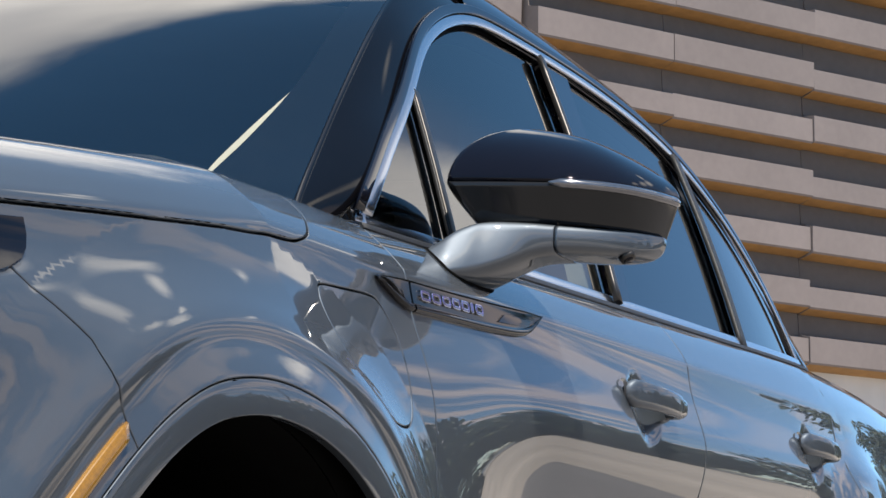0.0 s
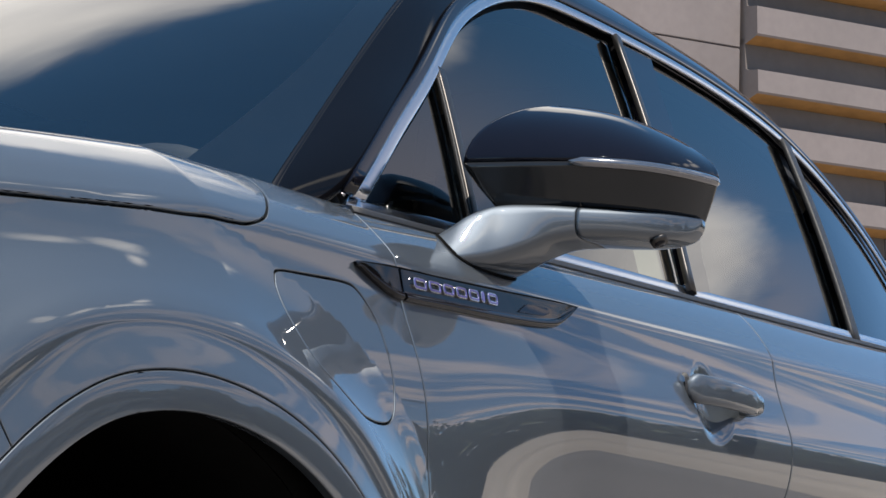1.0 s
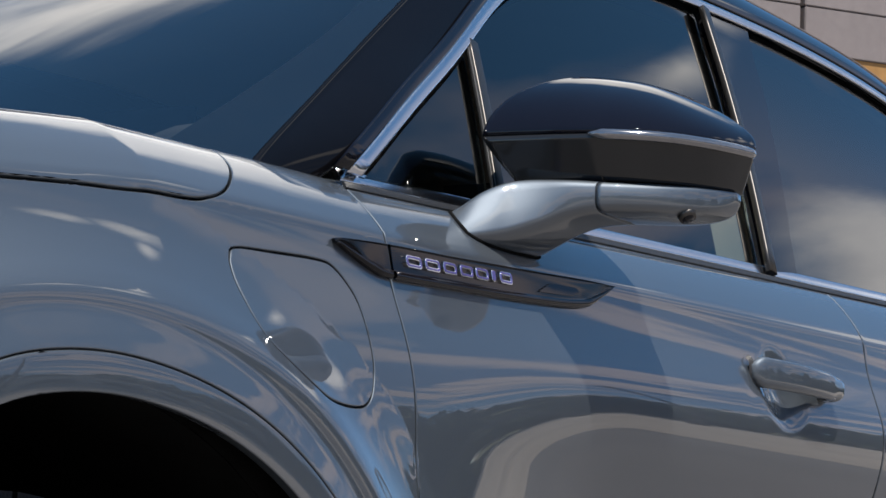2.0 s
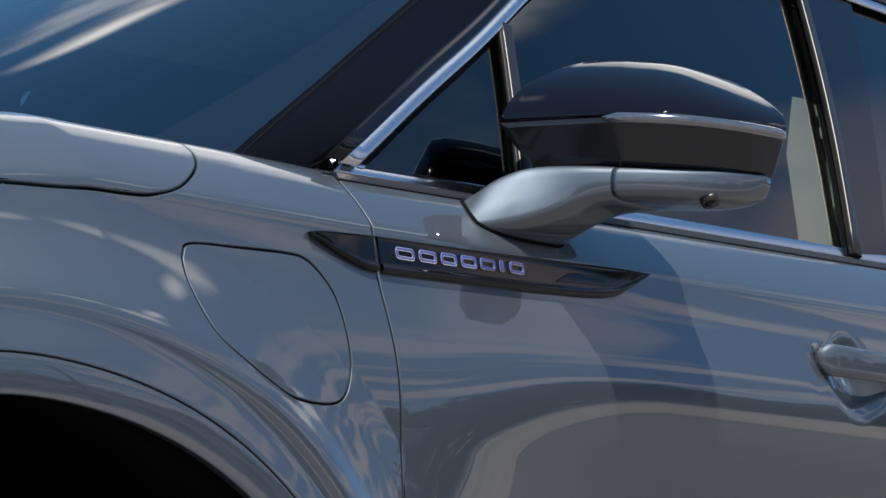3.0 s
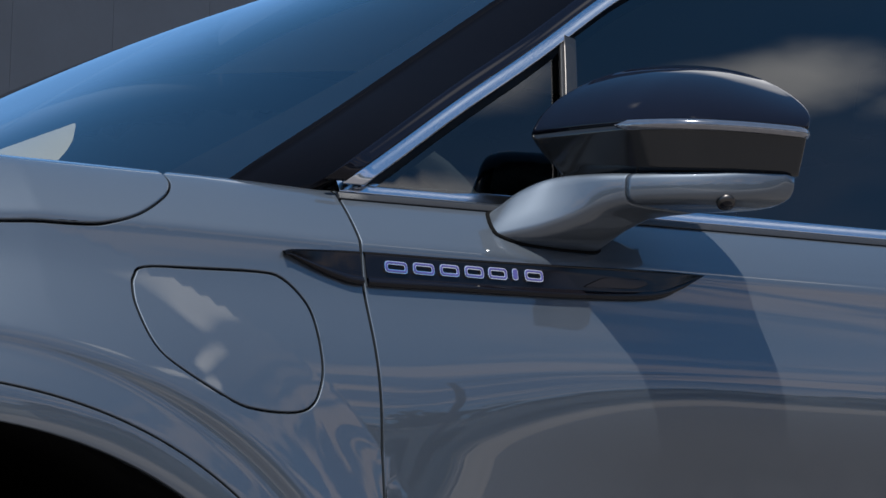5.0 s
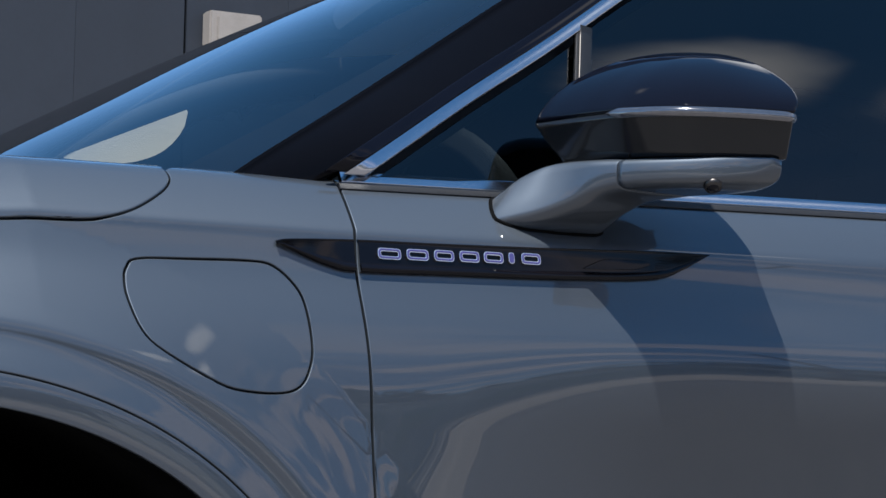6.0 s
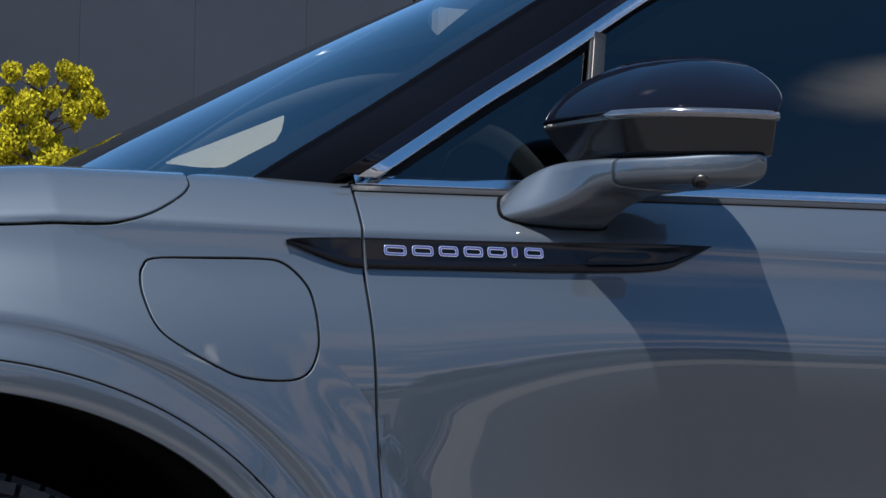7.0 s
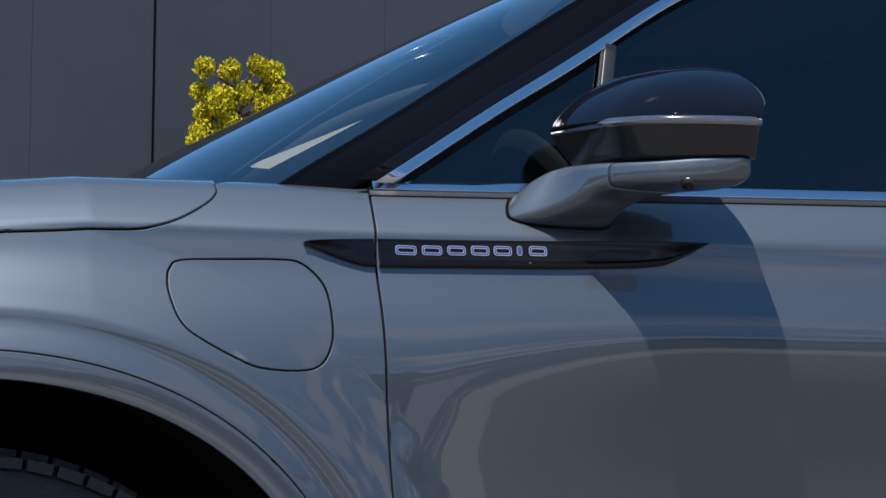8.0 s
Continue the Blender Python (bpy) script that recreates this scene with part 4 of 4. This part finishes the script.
ARM = [(0.060, 0.150, 0.299, 0.989, 1.030), (0.045, 0.158, 0.298, 0.990, 1.041), (0.030, 0.168, 0.298, 0.992, 1.054), (0.015, 0.184, 0.299, 0.996, 1.0625),
       (0.000, 0.204, 0.300, 1.003, 1.0665), (-0.020, 0.226, 0.306, 1.015, 1.0675), (-0.040, 0.243, 0.324, 1.027, 1.0675), (-0.062, 0.258, 0.356, 1.033, 1.0675),
       (-0.066, 0.261, 0.362, 1.034, 1.0675), (-0.090, 0.277, 0.390, 1.0355, 1.0675), (-0.115, 0.300, 0.401, 1.037, 1.0675), (-0.133, 0.326, 0.402, 1.040, 1.0675),
       (-0.144, 0.352, 0.402, 1.045, 1.0675), (-0.150, 0.374, 0.400, 1.052, 1.0675), (-0.153, 0.386, 0.398, 1.060, 1.0675)]
arm = spline(ARM, 61)


def arm_ring(r):
    y, x0, x1, z0, z1 = r
    out = []
    for a in np.linspace(0, 2 * math.pi, 33)[:-1]:
        c, s = math.cos(a), math.sin(a)
        e = 0.46 - 0.16 * float(step(-0.062, 0.02, y))
        q = np.sign(c) * abs(c) ** e
        w = np.sign(s) * abs(s) ** e
        x = (x0 + x1) / 2 - q * (x1 - x0) / 2
        z = (z0 + z1) / 2 + w * (z1 - z0) / 2
        lean = float(step(-0.05, 0.03, y))
        z += 0.002 * (0.5 - (x - x0) / (x1 - x0)) * (1 - lean)
        x += 0.040 * lean * max(0, (z - (z0 * 0.85 + z1 * 0.15)) / (z1 - z0)) * max(0, q)
        z += 0.005 * lean * max(0, q) ** 2 * max(0, -w)
        out.append((x, y, z))
    return out


k = next(i for i, r in enumerate(arm) if r[0] < -0.064)
mpart("mirror_arm", [arm_ring(r) for r in arm[:k]], PAINT, "painted mirror arm")
mpart("mirror_shell", [arm_ring(r) for r in arm[k:]], PAINT, "painted lower mirror shell")
# dark joint where the arm meets the door
rings = [arm_ring(r) for r in arm[:k]]
foot = []
for j in range(len(rings[0])):
    best = None
    for i in range(len(rings) - 1):
        p, q = np.array(rings[i][j]), np.array(rings[i + 1][j])
        dp, dq = (v[1] - float(np.interp(v[2] - 0.022 * v[0] * float(step(0.95, 1.03, v[2])), [pt[1] for pt in KNOTS[:20]], [pt[0] for pt in KNOTS[:20]])) for v in (p, q))
        if dp > 0 >= dq:
            best = p + (q - p) * dp / (dp - dq)
            break
    if best is not None:
        foot.append(best)
foot = spline(foot, 64, True)
rows = []
for i, p in enumerate(foot):
    t = foot[(i + 1) % 64] - foot[i - 1]
    t /= np.linalg.norm(t)
    n1 = np.cross(t, (0, 1.0, 0))
    n1 /= np.linalg.norm(n1)
    n2 = np.cross(t, n1)
    rows.append([p + 0.0024 * (n1 * math.cos(a) + n2 * math.sin(a)) for a in np.linspace(0, 2 * math.pi, 9)[:-1]])
mpart("arm_gasket", rows + rows[:1], BLACK_MATTE, "thin black gasket", caps=False)
CAM_AT, CAM_TO = Vector((0.3327, -0.1273, 1.0381)), Vector((-0.22, -0.48, -0.85)).normalized()
turn = CAM_TO.to_track_quat("Z", "Y").to_matrix().to_4x4()
for nm, r1, dep, off, mt, lb in (("camera_bezel", 0.0085, 0.008, -0.001, SATIN, "small satin camera bezel"), ("camera_lens", 0.0058, 0.008, 0.0004, BLACK_GLOSS, "small round underside camera")):
    bm = bmesh.new()
    bmesh.ops.create_cone(bm, cap_ends=True, segments=28, radius1=r1 * 1.15, radius2=r1, depth=dep)
    bmesh.ops.transform(bm, matrix=Matrix.Translation(CAM_AT + CAM_TO * off) @ turn, verts=bm.verts)
    ob = part(nm, bm, mt, mirror, lb)
    ob.matrix_parent_inverse = minv

# ---- wheels ----
def wheel(cx, far):
    tyre_prof = [(0.245, -0.08), (0.262, -0.105), (0.30, -0.118), (0.335, -0.112), (0.352, -0.098), (0.359, -0.07), (0.361, -0.03), (0.361, 0.03), (0.359, 0.07), (0.352, 0.098), (0.335, 0.112), (0.30, 0.118), (0.262, 0.105), (0.245, 0.08)]
    pr = spline(tyre_prof, 50)
    hub = bmesh.new()
    bmesh.ops.create_cone(hub, cap_ends=True, segments=40, radius1=0.06, radius2=0.05, depth=0.03)
    bmesh.ops.transform(hub, matrix=pose(0, -0.075, 0, 90, 0, 0), verts=hub.verts)
    w = part("wheel", hub, ALLOY, car, "alloy wheel with black tyre")
    bm = bmesh.new()
    N = 96
    loft_bm(bm, [[(p[0] * math.cos(a), p[1], p[0] * math.sin(a)) for p in pr] for a in np.linspace(0, 2 * math.pi, N + 1)])
    for i in range(64):
        a = 2 * math.pi * i / 64
        for y0, y1, sk in ((-0.112, -0.070, 0.02), (-0.064, -0.024, 0.0), (-0.018, 0.018, 0.0), (0.024, 0.064, 0.0), (0.070, 0.112, -0.02)):
            r0 = bmesh.ops.create_cube(bm, size=1)["verts"]
            rr = 0.3635 if abs(y0 + y1) < 0.15 else 0.354
            for v in r0:
                y = (y0 + y1) / 2 + v.co.y * (y1 - y0)
                th = a + v.co.x * 0.082
                rad = rr + v.co.z * 0.012
                v.co = Vector((rad * math.cos(th), y, rad * math.sin(th)))
    ty = part("tyre", bm, RUBBER, w, "black rubber tyre", False)
    bm = bmesh.new()
    loft_bm(bm, [[(r * math.cos(a), y, r * math.sin(a)) for r, y in ((0.245, -0.08), (0.25, -0.095), (0.235, -0.10), (0.225, -0.08), (0.22, 0.0), (0.24, 0.09))] for a in np.linspace(0, 2 * math.pi, 65)])
    for i in range(10):
        a = 2 * math.pi * i / 10
        for da in (-0.10, 0.10):
            d = Vector((math.cos(a + da), 0, math.sin(a + da)))
            s = Vector((-d.z, 0, d.x))
            vs = [bm.verts.new(d * r + s * q + Vector((0, y, 0))) for r in (0.045, 0.236) for q, y in ((-0.011, -0.06), (-0.008, -0.09), (0.008, -0.09), (0.011, -0.06))]
            for q in range(3):
                bm.faces.new((vs[q], vs[q + 1], vs[q + 5], vs[q + 4]))
    rim = part("rim", bm, ALLOY, w, "spoked alloy rim")
    m = pose(cx, 1.79 if far else 0.10, 0.363, 0, 0, 180 if far else 0)
    w.matrix_parent_inverse = inv
    w.matrix_basis = m
    for o in (ty, rim):
        o.matrix_parent_inverse = Matrix()
    return w


for cx in (CX, CX + 2.711):
    for far in (False, True):
        wheel(cx, far)

# ---- cabin ----
def cabin_part(name, bm, mat, label="", smooth=True):
    return own(part(name, bm, mat, car, label, smooth))


def cushion(a, b, bev=0.05):
    bm = bmesh.new()
    box_bm(bm, a, b)
    bmesh.ops.bevel(bm, geom=bm.edges[:], offset=bev, segments=4, affect="EDGES")
    return bm


rows = []
for y in np.linspace(0.14, 1.75, 24):
    b = 0.02 * math.cos((y - 0.5) * 7) if y < 0.8 else 0
    rows.append([(-0.12, y, 1.02), (0.0, y, 1.045 + b * 0.3), (0.14, y, 1.055 + b), (0.24, y, 1.04 + b), (0.30, y, 0.98), (0.30, y, 0.75), (0.22, y, 0.55)])
own(loft("dashboard", rows, DASH, car, "dark dashboard"))
bm = bmesh.new()
N = 40
loft_bm(bm, [[(0.42 + 0.016 * math.cos(b) * 0.8 - 0.34 * (0.185 + 0.016 * math.cos(b)) * math.sin(a), 0.52 + (0.185 + 0.016 * math.cos(b)) * math.cos(a), 0.99 + (0.185 + 0.016 * math.cos(b)) * math.sin(a) * 0.94 + 0.016 * math.sin(b) * 0.4) for b in np.linspace(0, 2 * math.pi, 9)] for a in np.linspace(0, 2 * math.pi, N)])
box_bm(bm, (0.36, 0.36, 0.96), (0.42, 0.68, 1.02), 0.012)
cabin_part("steering_wheel", bm, DASH, "dark steering wheel")
for yc in (0.52, 1.37):
    for nm, a, b, bev, tilt in (("seat_cushion", (0.55, yc - 0.26, 0.55), (1.08, yc + 0.26, 0.75), 0.06, 0), ("seat_back", (1.02, yc - 0.25, 0.68), (1.18, yc + 0.25, 1.24), 0.06, 0.20), ("headrest", (1.12, yc - 0.13, 1.25), (1.22, yc + 0.13, 1.42), 0.04, 0.20)):
        bm = cushion(a, b, bev)
        for v in bm.verts:
            v.co.x += tilt * (v.co.z - 0.70) if tilt else 0
        cabin_part(nm, bm, SEAT, "dark leather front seat")
cabin_part("rear_bench", cushion((1.75, 0.2, 0.55), (2.3, 1.69, 0.8), 0.06), SEAT, "dark leather rear bench")
bm = cushion((2.2, 0.2, 0.7), (2.36, 1.69, 1.22), 0.06)
cabin_part("bench_back", bm, SEAT, "dark leather bench back")
for yy in (0.13, 1.70):
    bm = bmesh.new()
    box_bm(bm, (0.15, yy, 0.45), (2.0, yy + 0.06, 1.02), 0.02)
    cabin_part("door_lining", bm, DASH, "dark door lining")
bm = bmesh.new()
loft_bm(bm, [[(0.885, 0.105, 1.03), (0.925, 0.095, 1.03), (1.02, 0.10, 1.03)], [(0.945, 0.17, 1.19), (0.985, 0.16, 1.19), (1.085, 0.165, 1.19)], [(1.012, 0.205, 1.275), (1.03, 0.20, 1.275), (1.09, 0.205, 1.275)]])
cabin_part("pillar_lining", bm, LEATHER, "cream pillar lining")
rows = []
for t in np.linspace(0, 1, 14):
    a = np.array([0.222 + 0.20 * t, 1.40, 1.216 + 0.088 * t])
    wide = 0.052 * (1 - (2 * t - 1.25) ** 2 / 1.6) * math.sqrt(max(0.0, 1 - t ** 5))
    rows.append([a + np.array([0.46 * w, -0.24 * w, -0.86 * w]) for w in np.linspace(0, max(0.004, wide), 5)])
own(loft("front_pillar_lining", rows, LEATHER, car, "cream sunlit lining at the far front pillar"))
trim = [np.array([0.185, 1.40, 1.193]) * (1 - t) + np.array([0.60, 1.40, 1.468]) * t + np.array([0, 0, 0.010 * math.sin(math.pi * t)]) for t in np.linspace(0, 1, 24)]
own(loft("pillar_trim_edge", sweep_rows(trim, 0.0032, 0.002, (0, -1, 0.3)), DASH, car, "thin dark trim edge under the windscreen", closed=True, caps=True))
# small pale tab standing for a white tick above the dashboard
bm = bmesh.new()
box_bm(bm, (0.180, 0.925, 1.092), (0.186, 0.955, 1.112), 0.002)
cabin_part("dash_sensor", bm, LEATHER, "small pale tab on the dashboard")
for ring in ([(1.58, 1.04), (1.80, 1.04), (1.88, 1.40), (1.66, 1.43)], [(0.89, 1.04), (1.07, 1.04), (1.25, 1.43), (1.02, 1.43)]):
    ob = panel("far_pillar_lining", ring, lambda x, z: green(x, z) * np.array([1, -1, 1]) + np.array([0, 1.85, 0]), DASH, car, "dark pillar lining on the far side", gap=0.05, fold=0.01)
    own(ob)
rows = [[(x, y, z - 0.05 - 0.05 * abs((y - 0.945) / 0.6) ** 2) for y in np.linspace(0.36, 1.53, 12)] for x, z in ((0.72, 1.53), (1.0, 1.57), (1.4, 1.585), (1.9, 1.56), (2.4, 1.48))]
own(loft("headliner", rows, LEATHER, car, "cream headliner"))

# ---- slate building far behind the car ----
WY = 79.35
slate = empty("slate_building", (0, WY, 0))
tagged(slate, "tall dark slate-grey panelled building beyond the lot", "building")
sinv = slate.matrix_world.inverted()


def spart(ob, par, pinv):
    ob.parent = par
    ob.matrix_parent_inverse = pinv
    return ob


bm = bmesh.new()
box_bm(bm, (-80, WY + 0.2, 0), (66.5, WY + 30, 21.6))
spart(part("wall", bm, DARK_JOINT, None, "", False), slate, sinv)
for k in range(-23, 12):
    x = 17.55 + 4.08 * k
    wide = 0.10 if k % 4 == 0 else 0.004
    bm = bmesh.new()
    box_bm(bm, (x + wide, WY, 0.3), (x + 4.08 - 0.004, WY + 0.22, 21.6), 0.003)
    spart(part("panel", bm, DARK_WALL, None, "", False), slate, sinv)
bm = bmesh.new()
box_bm(bm, (-80.0, WY - 0.06, 21.6), (66.5, WY + 30, 21.9), 0.03)
spart(part("coping", bm, DARK_WALL, None, "", False), slate, sinv)
lamp = empty("wall_box", (35.6, WY, 15.85))
tagged(lamp, "pale square box fixed high on slate wall", "wall box")
linv = lamp.matrix_world.inverted()
bm = bmesh.new()
box_bm(bm, (34.57, WY - 0.7, 15.85), (36.6, WY, 17.1), 0.06)
spart(part("housing", bm, FIXTURE, None, "", False), lamp, linv)
bm = bmesh.new()
box_bm(bm, (34.85, WY - 0.78, 16.05), (36.32, WY - 0.69, 16.9), 0.03)
spart(part("cover", bm, FIXTURE, None, "", False), lamp, linv)

# ---- pale building with overlapping cladding ----
LX, LY = 20.72, 7.11
DX, DY = 0.8387, -0.5446
pale = empty("pale_building", (LX, LY, 0))
tagged(pale, "pale beige building with overlapping horizontal cladding courses", "building")
face_m = Matrix.Translation((LX, LY, 0)) @ Matrix(((DX, -DY, 0, 0), (DY, DX, 0, 0), (0, 0, 1, 0), (0, 0, 0, 1)))
pinv = pale.matrix_world.inverted()


def wallbox(name, a, b, mat, bev=0.0, label=""):
    bm = bmesh.new()
    box_bm(bm, a, b, bev)
    bm.transform(face_m)
    return spart(part(name, bm, mat, None, label, False), pale, pinv)


def course(s0, s1, z0, band, depth):
    """One cladding piece: a recessed upper face leaning out to a proud lower band."""
    bm = bmesh.new()
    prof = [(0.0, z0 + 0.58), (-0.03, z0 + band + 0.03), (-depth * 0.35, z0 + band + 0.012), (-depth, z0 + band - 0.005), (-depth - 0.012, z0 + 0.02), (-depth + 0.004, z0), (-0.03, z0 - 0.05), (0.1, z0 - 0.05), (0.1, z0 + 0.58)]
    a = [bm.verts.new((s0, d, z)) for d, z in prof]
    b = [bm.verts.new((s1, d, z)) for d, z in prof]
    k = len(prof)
    # by face: 0 pale proud band, 1 darker recessed face, 2 ochre underside
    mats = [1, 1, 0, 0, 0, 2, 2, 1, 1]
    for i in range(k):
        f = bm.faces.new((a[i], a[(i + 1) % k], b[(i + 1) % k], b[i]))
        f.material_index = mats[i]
    bm.faces.new(a[::-1])
    bm.faces.new(b)
    bmesh.ops.recalc_face_normals(bm, faces=bm.faces)
    bm.transform(face_m)
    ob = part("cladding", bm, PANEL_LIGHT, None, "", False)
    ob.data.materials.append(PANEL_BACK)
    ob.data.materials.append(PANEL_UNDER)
    return spart(ob, pale, pinv)


wallbox("wall", (-9.0, 0.12, 0), (7.9, 8, 9.6), PANEL_BACK)
rnd = random.Random(4)
for row in range(11):
    z0 = 3.12 + 0.588 * row
    for k in range(4):
        s0, s1 = max(0.02, 2.0 * k - 0.19), 2.0 * k + 1.80
        band = (0.24, 0.34, 0.30, 0.27)[(row * 2 + k * 3 + (k * row) % 2) % 4]
        course(s0, s1, z0 + rnd.uniform(-0.015, 0.015), band, 0.20 + rnd.uniform(-0.03, 0.03))
for row, (z0, z1) in enumerate(((3.14, 5.34), (5.52, 5.955), (5.965, 7.22), (7.23, 9.5))):
    for k in range(4):
        wallbox("panel", (-2.15 * k - 2.13, 0.0, z0), (-2.15 * k - 0.03, 0.13, z1), PANEL_LIGHT, 0.008)
wallbox("band", (-9.0, 0.02, 5.345), (-0.02, 0.13, 5.515), PANEL_UNDER)
wallbox("base_wall", (-9.0, 0.02, 0), (7.9, 0.13, 3.06), WHITE_WALL)
for s in (3.95,):
    win_ob = wallbox("window", (s, -0.03, 0.9), (s + 1.3, 0.03, 2.62), WHITE_WALL, 0.01, "white framed ground floor window")
    bm = bmesh.new()
    box_bm(bm, (s + 0.42, -0.04, 1.0), (s + 1.2, -0.025, 2.48))
    bm.transform(face_m)
    bpy.context.view_layer.update()
    o = part("pane", bm, PANE, None, "", False)
    o.parent = win_ob
    o.matrix_parent_inverse = win_ob.matrix_world.inverted()
wallbox("coping", (-9.1, -0.3, 9.5), (8.0, 8.1, 9.8), PANEL_LIGHT, 0.03)


# ---- trees ----
def leaf_clumps(bm, centre, radius, count, size, rng, squash=1.0):
    for _ in range(count):
        v = Vector((rng.gauss(0, 1), rng.gauss(0, 1), rng.gauss(0, 1))).normalized() * radius * rng.uniform(0.35, 1.0)
        v.z *= squash
        c = Vector(centre) + v
        m = Euler((rng.uniform(0, 6.3), rng.uniform(0, 6.3), rng.uniform(0, 6.3))).to_matrix()
        s = size * rng.uniform(0.6, 1.3)
        q = [bm.verts.new(c + m @ Vector(p) * s) for p in ((-0.5, 0, 0), (0, -0.28, 0.06), (0.5, 0, 0), (0, 0.28, 0.06))]
        bm.faces.new(q)


def tree(loc, height, clumps, leaf, size, name, label, rng, trunk_r=0.05):
    base = empty(name, loc)
    tagged(base, label, "tree")
    binv = base.matrix_world.inverted()
    bm = bmesh.new()
    loft_bm(bm, [[(loc[0] + trunk_r * (1 - 0.7 * t) * math.cos(a) + 0.04 * math.sin(5 * t), loc[1] + trunk_r * (1 - 0.7 * t) * math.sin(a), loc[2] + height * 0.8 * t) for a in np.linspace(0, 2 * math.pi, 9)] for t in np.linspace(0, 1, 8)])
    for cx, cy, cz, cr, cn in clumps:
        a = Vector((loc[0], loc[1], loc[2] + max(0.4 * height, cz - cr * 2)))
        b = Vector((loc[0] + cx, loc[1] + cy, loc[2] + cz))
        d = (b - a).normalized()
        s = d.orthogonal().normalized()
        t = d.cross(s)
        loft_bm(bm, [[p + (s * math.cos(q) + t * math.sin(q)) * trunk_r * w for q in np.linspace(0, 2 * math.pi, 6)] for p, w in ((a, 0.4), (a.lerp(b, 0.6), 0.25), (b, 0.08))])
    spart(part("trunk", bm, BARK, None), base, binv)
    bm = bmesh.new()
    for cx, cy, cz, cr, cn in clumps:
        leaf_clumps(bm, (loc[0] + cx, loc[1] + cy, loc[2] + cz), cr, cn, size, rng)
    spart(part("crown", bm, leaf, None, "", False), base, binv)
    return base


rng = random.Random(7)
TX, TY = 19.45, 75.0
cl = []
for dx, z, r in ((-1.16, 12.97, 0.28), (-0.42, 12.90, 0.30), (-1.2, 12.25, 0.26), (-0.74, 11.9, 0.42), (-1.05, 11.57, 0.32), (-0.50, 11.7, 0.34), (-0.06, 12.15, 0.28), (0.18, 12.45, 0.20),
                 (-0.38, 11.05, 0.36), (-1.1, 10.8, 0.44), (-1.45, 10.6, 0.26), (0.40, 13.10, 0.28), (0.96, 12.9, 0.34), (0.72, 12.37, 0.26), (0.66, 11.82, 0.34), (1.2, 12.25, 0.32), (1.62, 12.02, 0.22),
                 (0.30, 11.05, 0.26), (0.18, 10.65, 0.28), (0.82, 11.45, 0.16), (-0.9, 10.1, 0.6), (0.1, 10.0, 0.6), (0.9, 10.2, 0.5), (-0.4, 9.2, 0.8), (0.5, 9.2, 0.8), (0.0, 8.2, 0.7)):
    cl.append((1.08 * dx, rng.uniform(-0.6, 0.6), z, 1.28 * r, int(620 * (r / 0.32) ** 2)))
tree((TX, TY, 0), 11.5, cl, LEAF, 0.17, "young_tree", "yellow-green leafed tree before slate wall", rng, 0.13)

# what the paint mirrors: a line of dark trees and a low white building across the lot
rng = random.Random(11)
for i in range(44):
    ang = radians(-182 + 4.3 * i + rng.uniform(-1.2, 1.2))
    far = 55 + rng.uniform(-5, 6)
    x, y = far * math.cos(ang), far * math.sin(ang)
    h = rng.uniform(6.5, 10.5) * (1.0 if ang < radians(-60) else 0.8)
    cl = [(rng.uniform(-2.9, 2.9), rng.uniform(-2, 2), h * rng.uniform(0.12, 0.90), rng.uniform(1.3, 2.2), 150) for _ in range(17)]
    tree((x, y, 0), h, cl, FAR_LEAF, 0.8, "lot_tree", "dark green broadleaf tree across the lot", rng, 0.25)
low = empty("white_building", (26, -30, 0))
tagged(low, "low white flat-roofed building across the lot", "building")
winv = low.matrix_world.inverted()
bm = bmesh.new()
box_bm(bm, (14, -36, 0), (40, -30, 3.6))
spart(part("wall", bm, WHITE_WALL, None, "", False), low, winv)
bm = bmesh.new()
box_bm(bm, (13.7, -36.3, 3.6), (40.3, -29.7, 3.9), 0.05)
spart(part("roof", bm, WHITE_WALL, None, "", False), low, winv)
for i in range(8):
    bm = bmesh.new()
    box_bm(bm, (15 + 3.1 * i, -30.02, 1.0), (16.8 + 3.1 * i, -29.95, 2.6))
    spart(part("window", bm, PANE, None, "", False), low, winv)
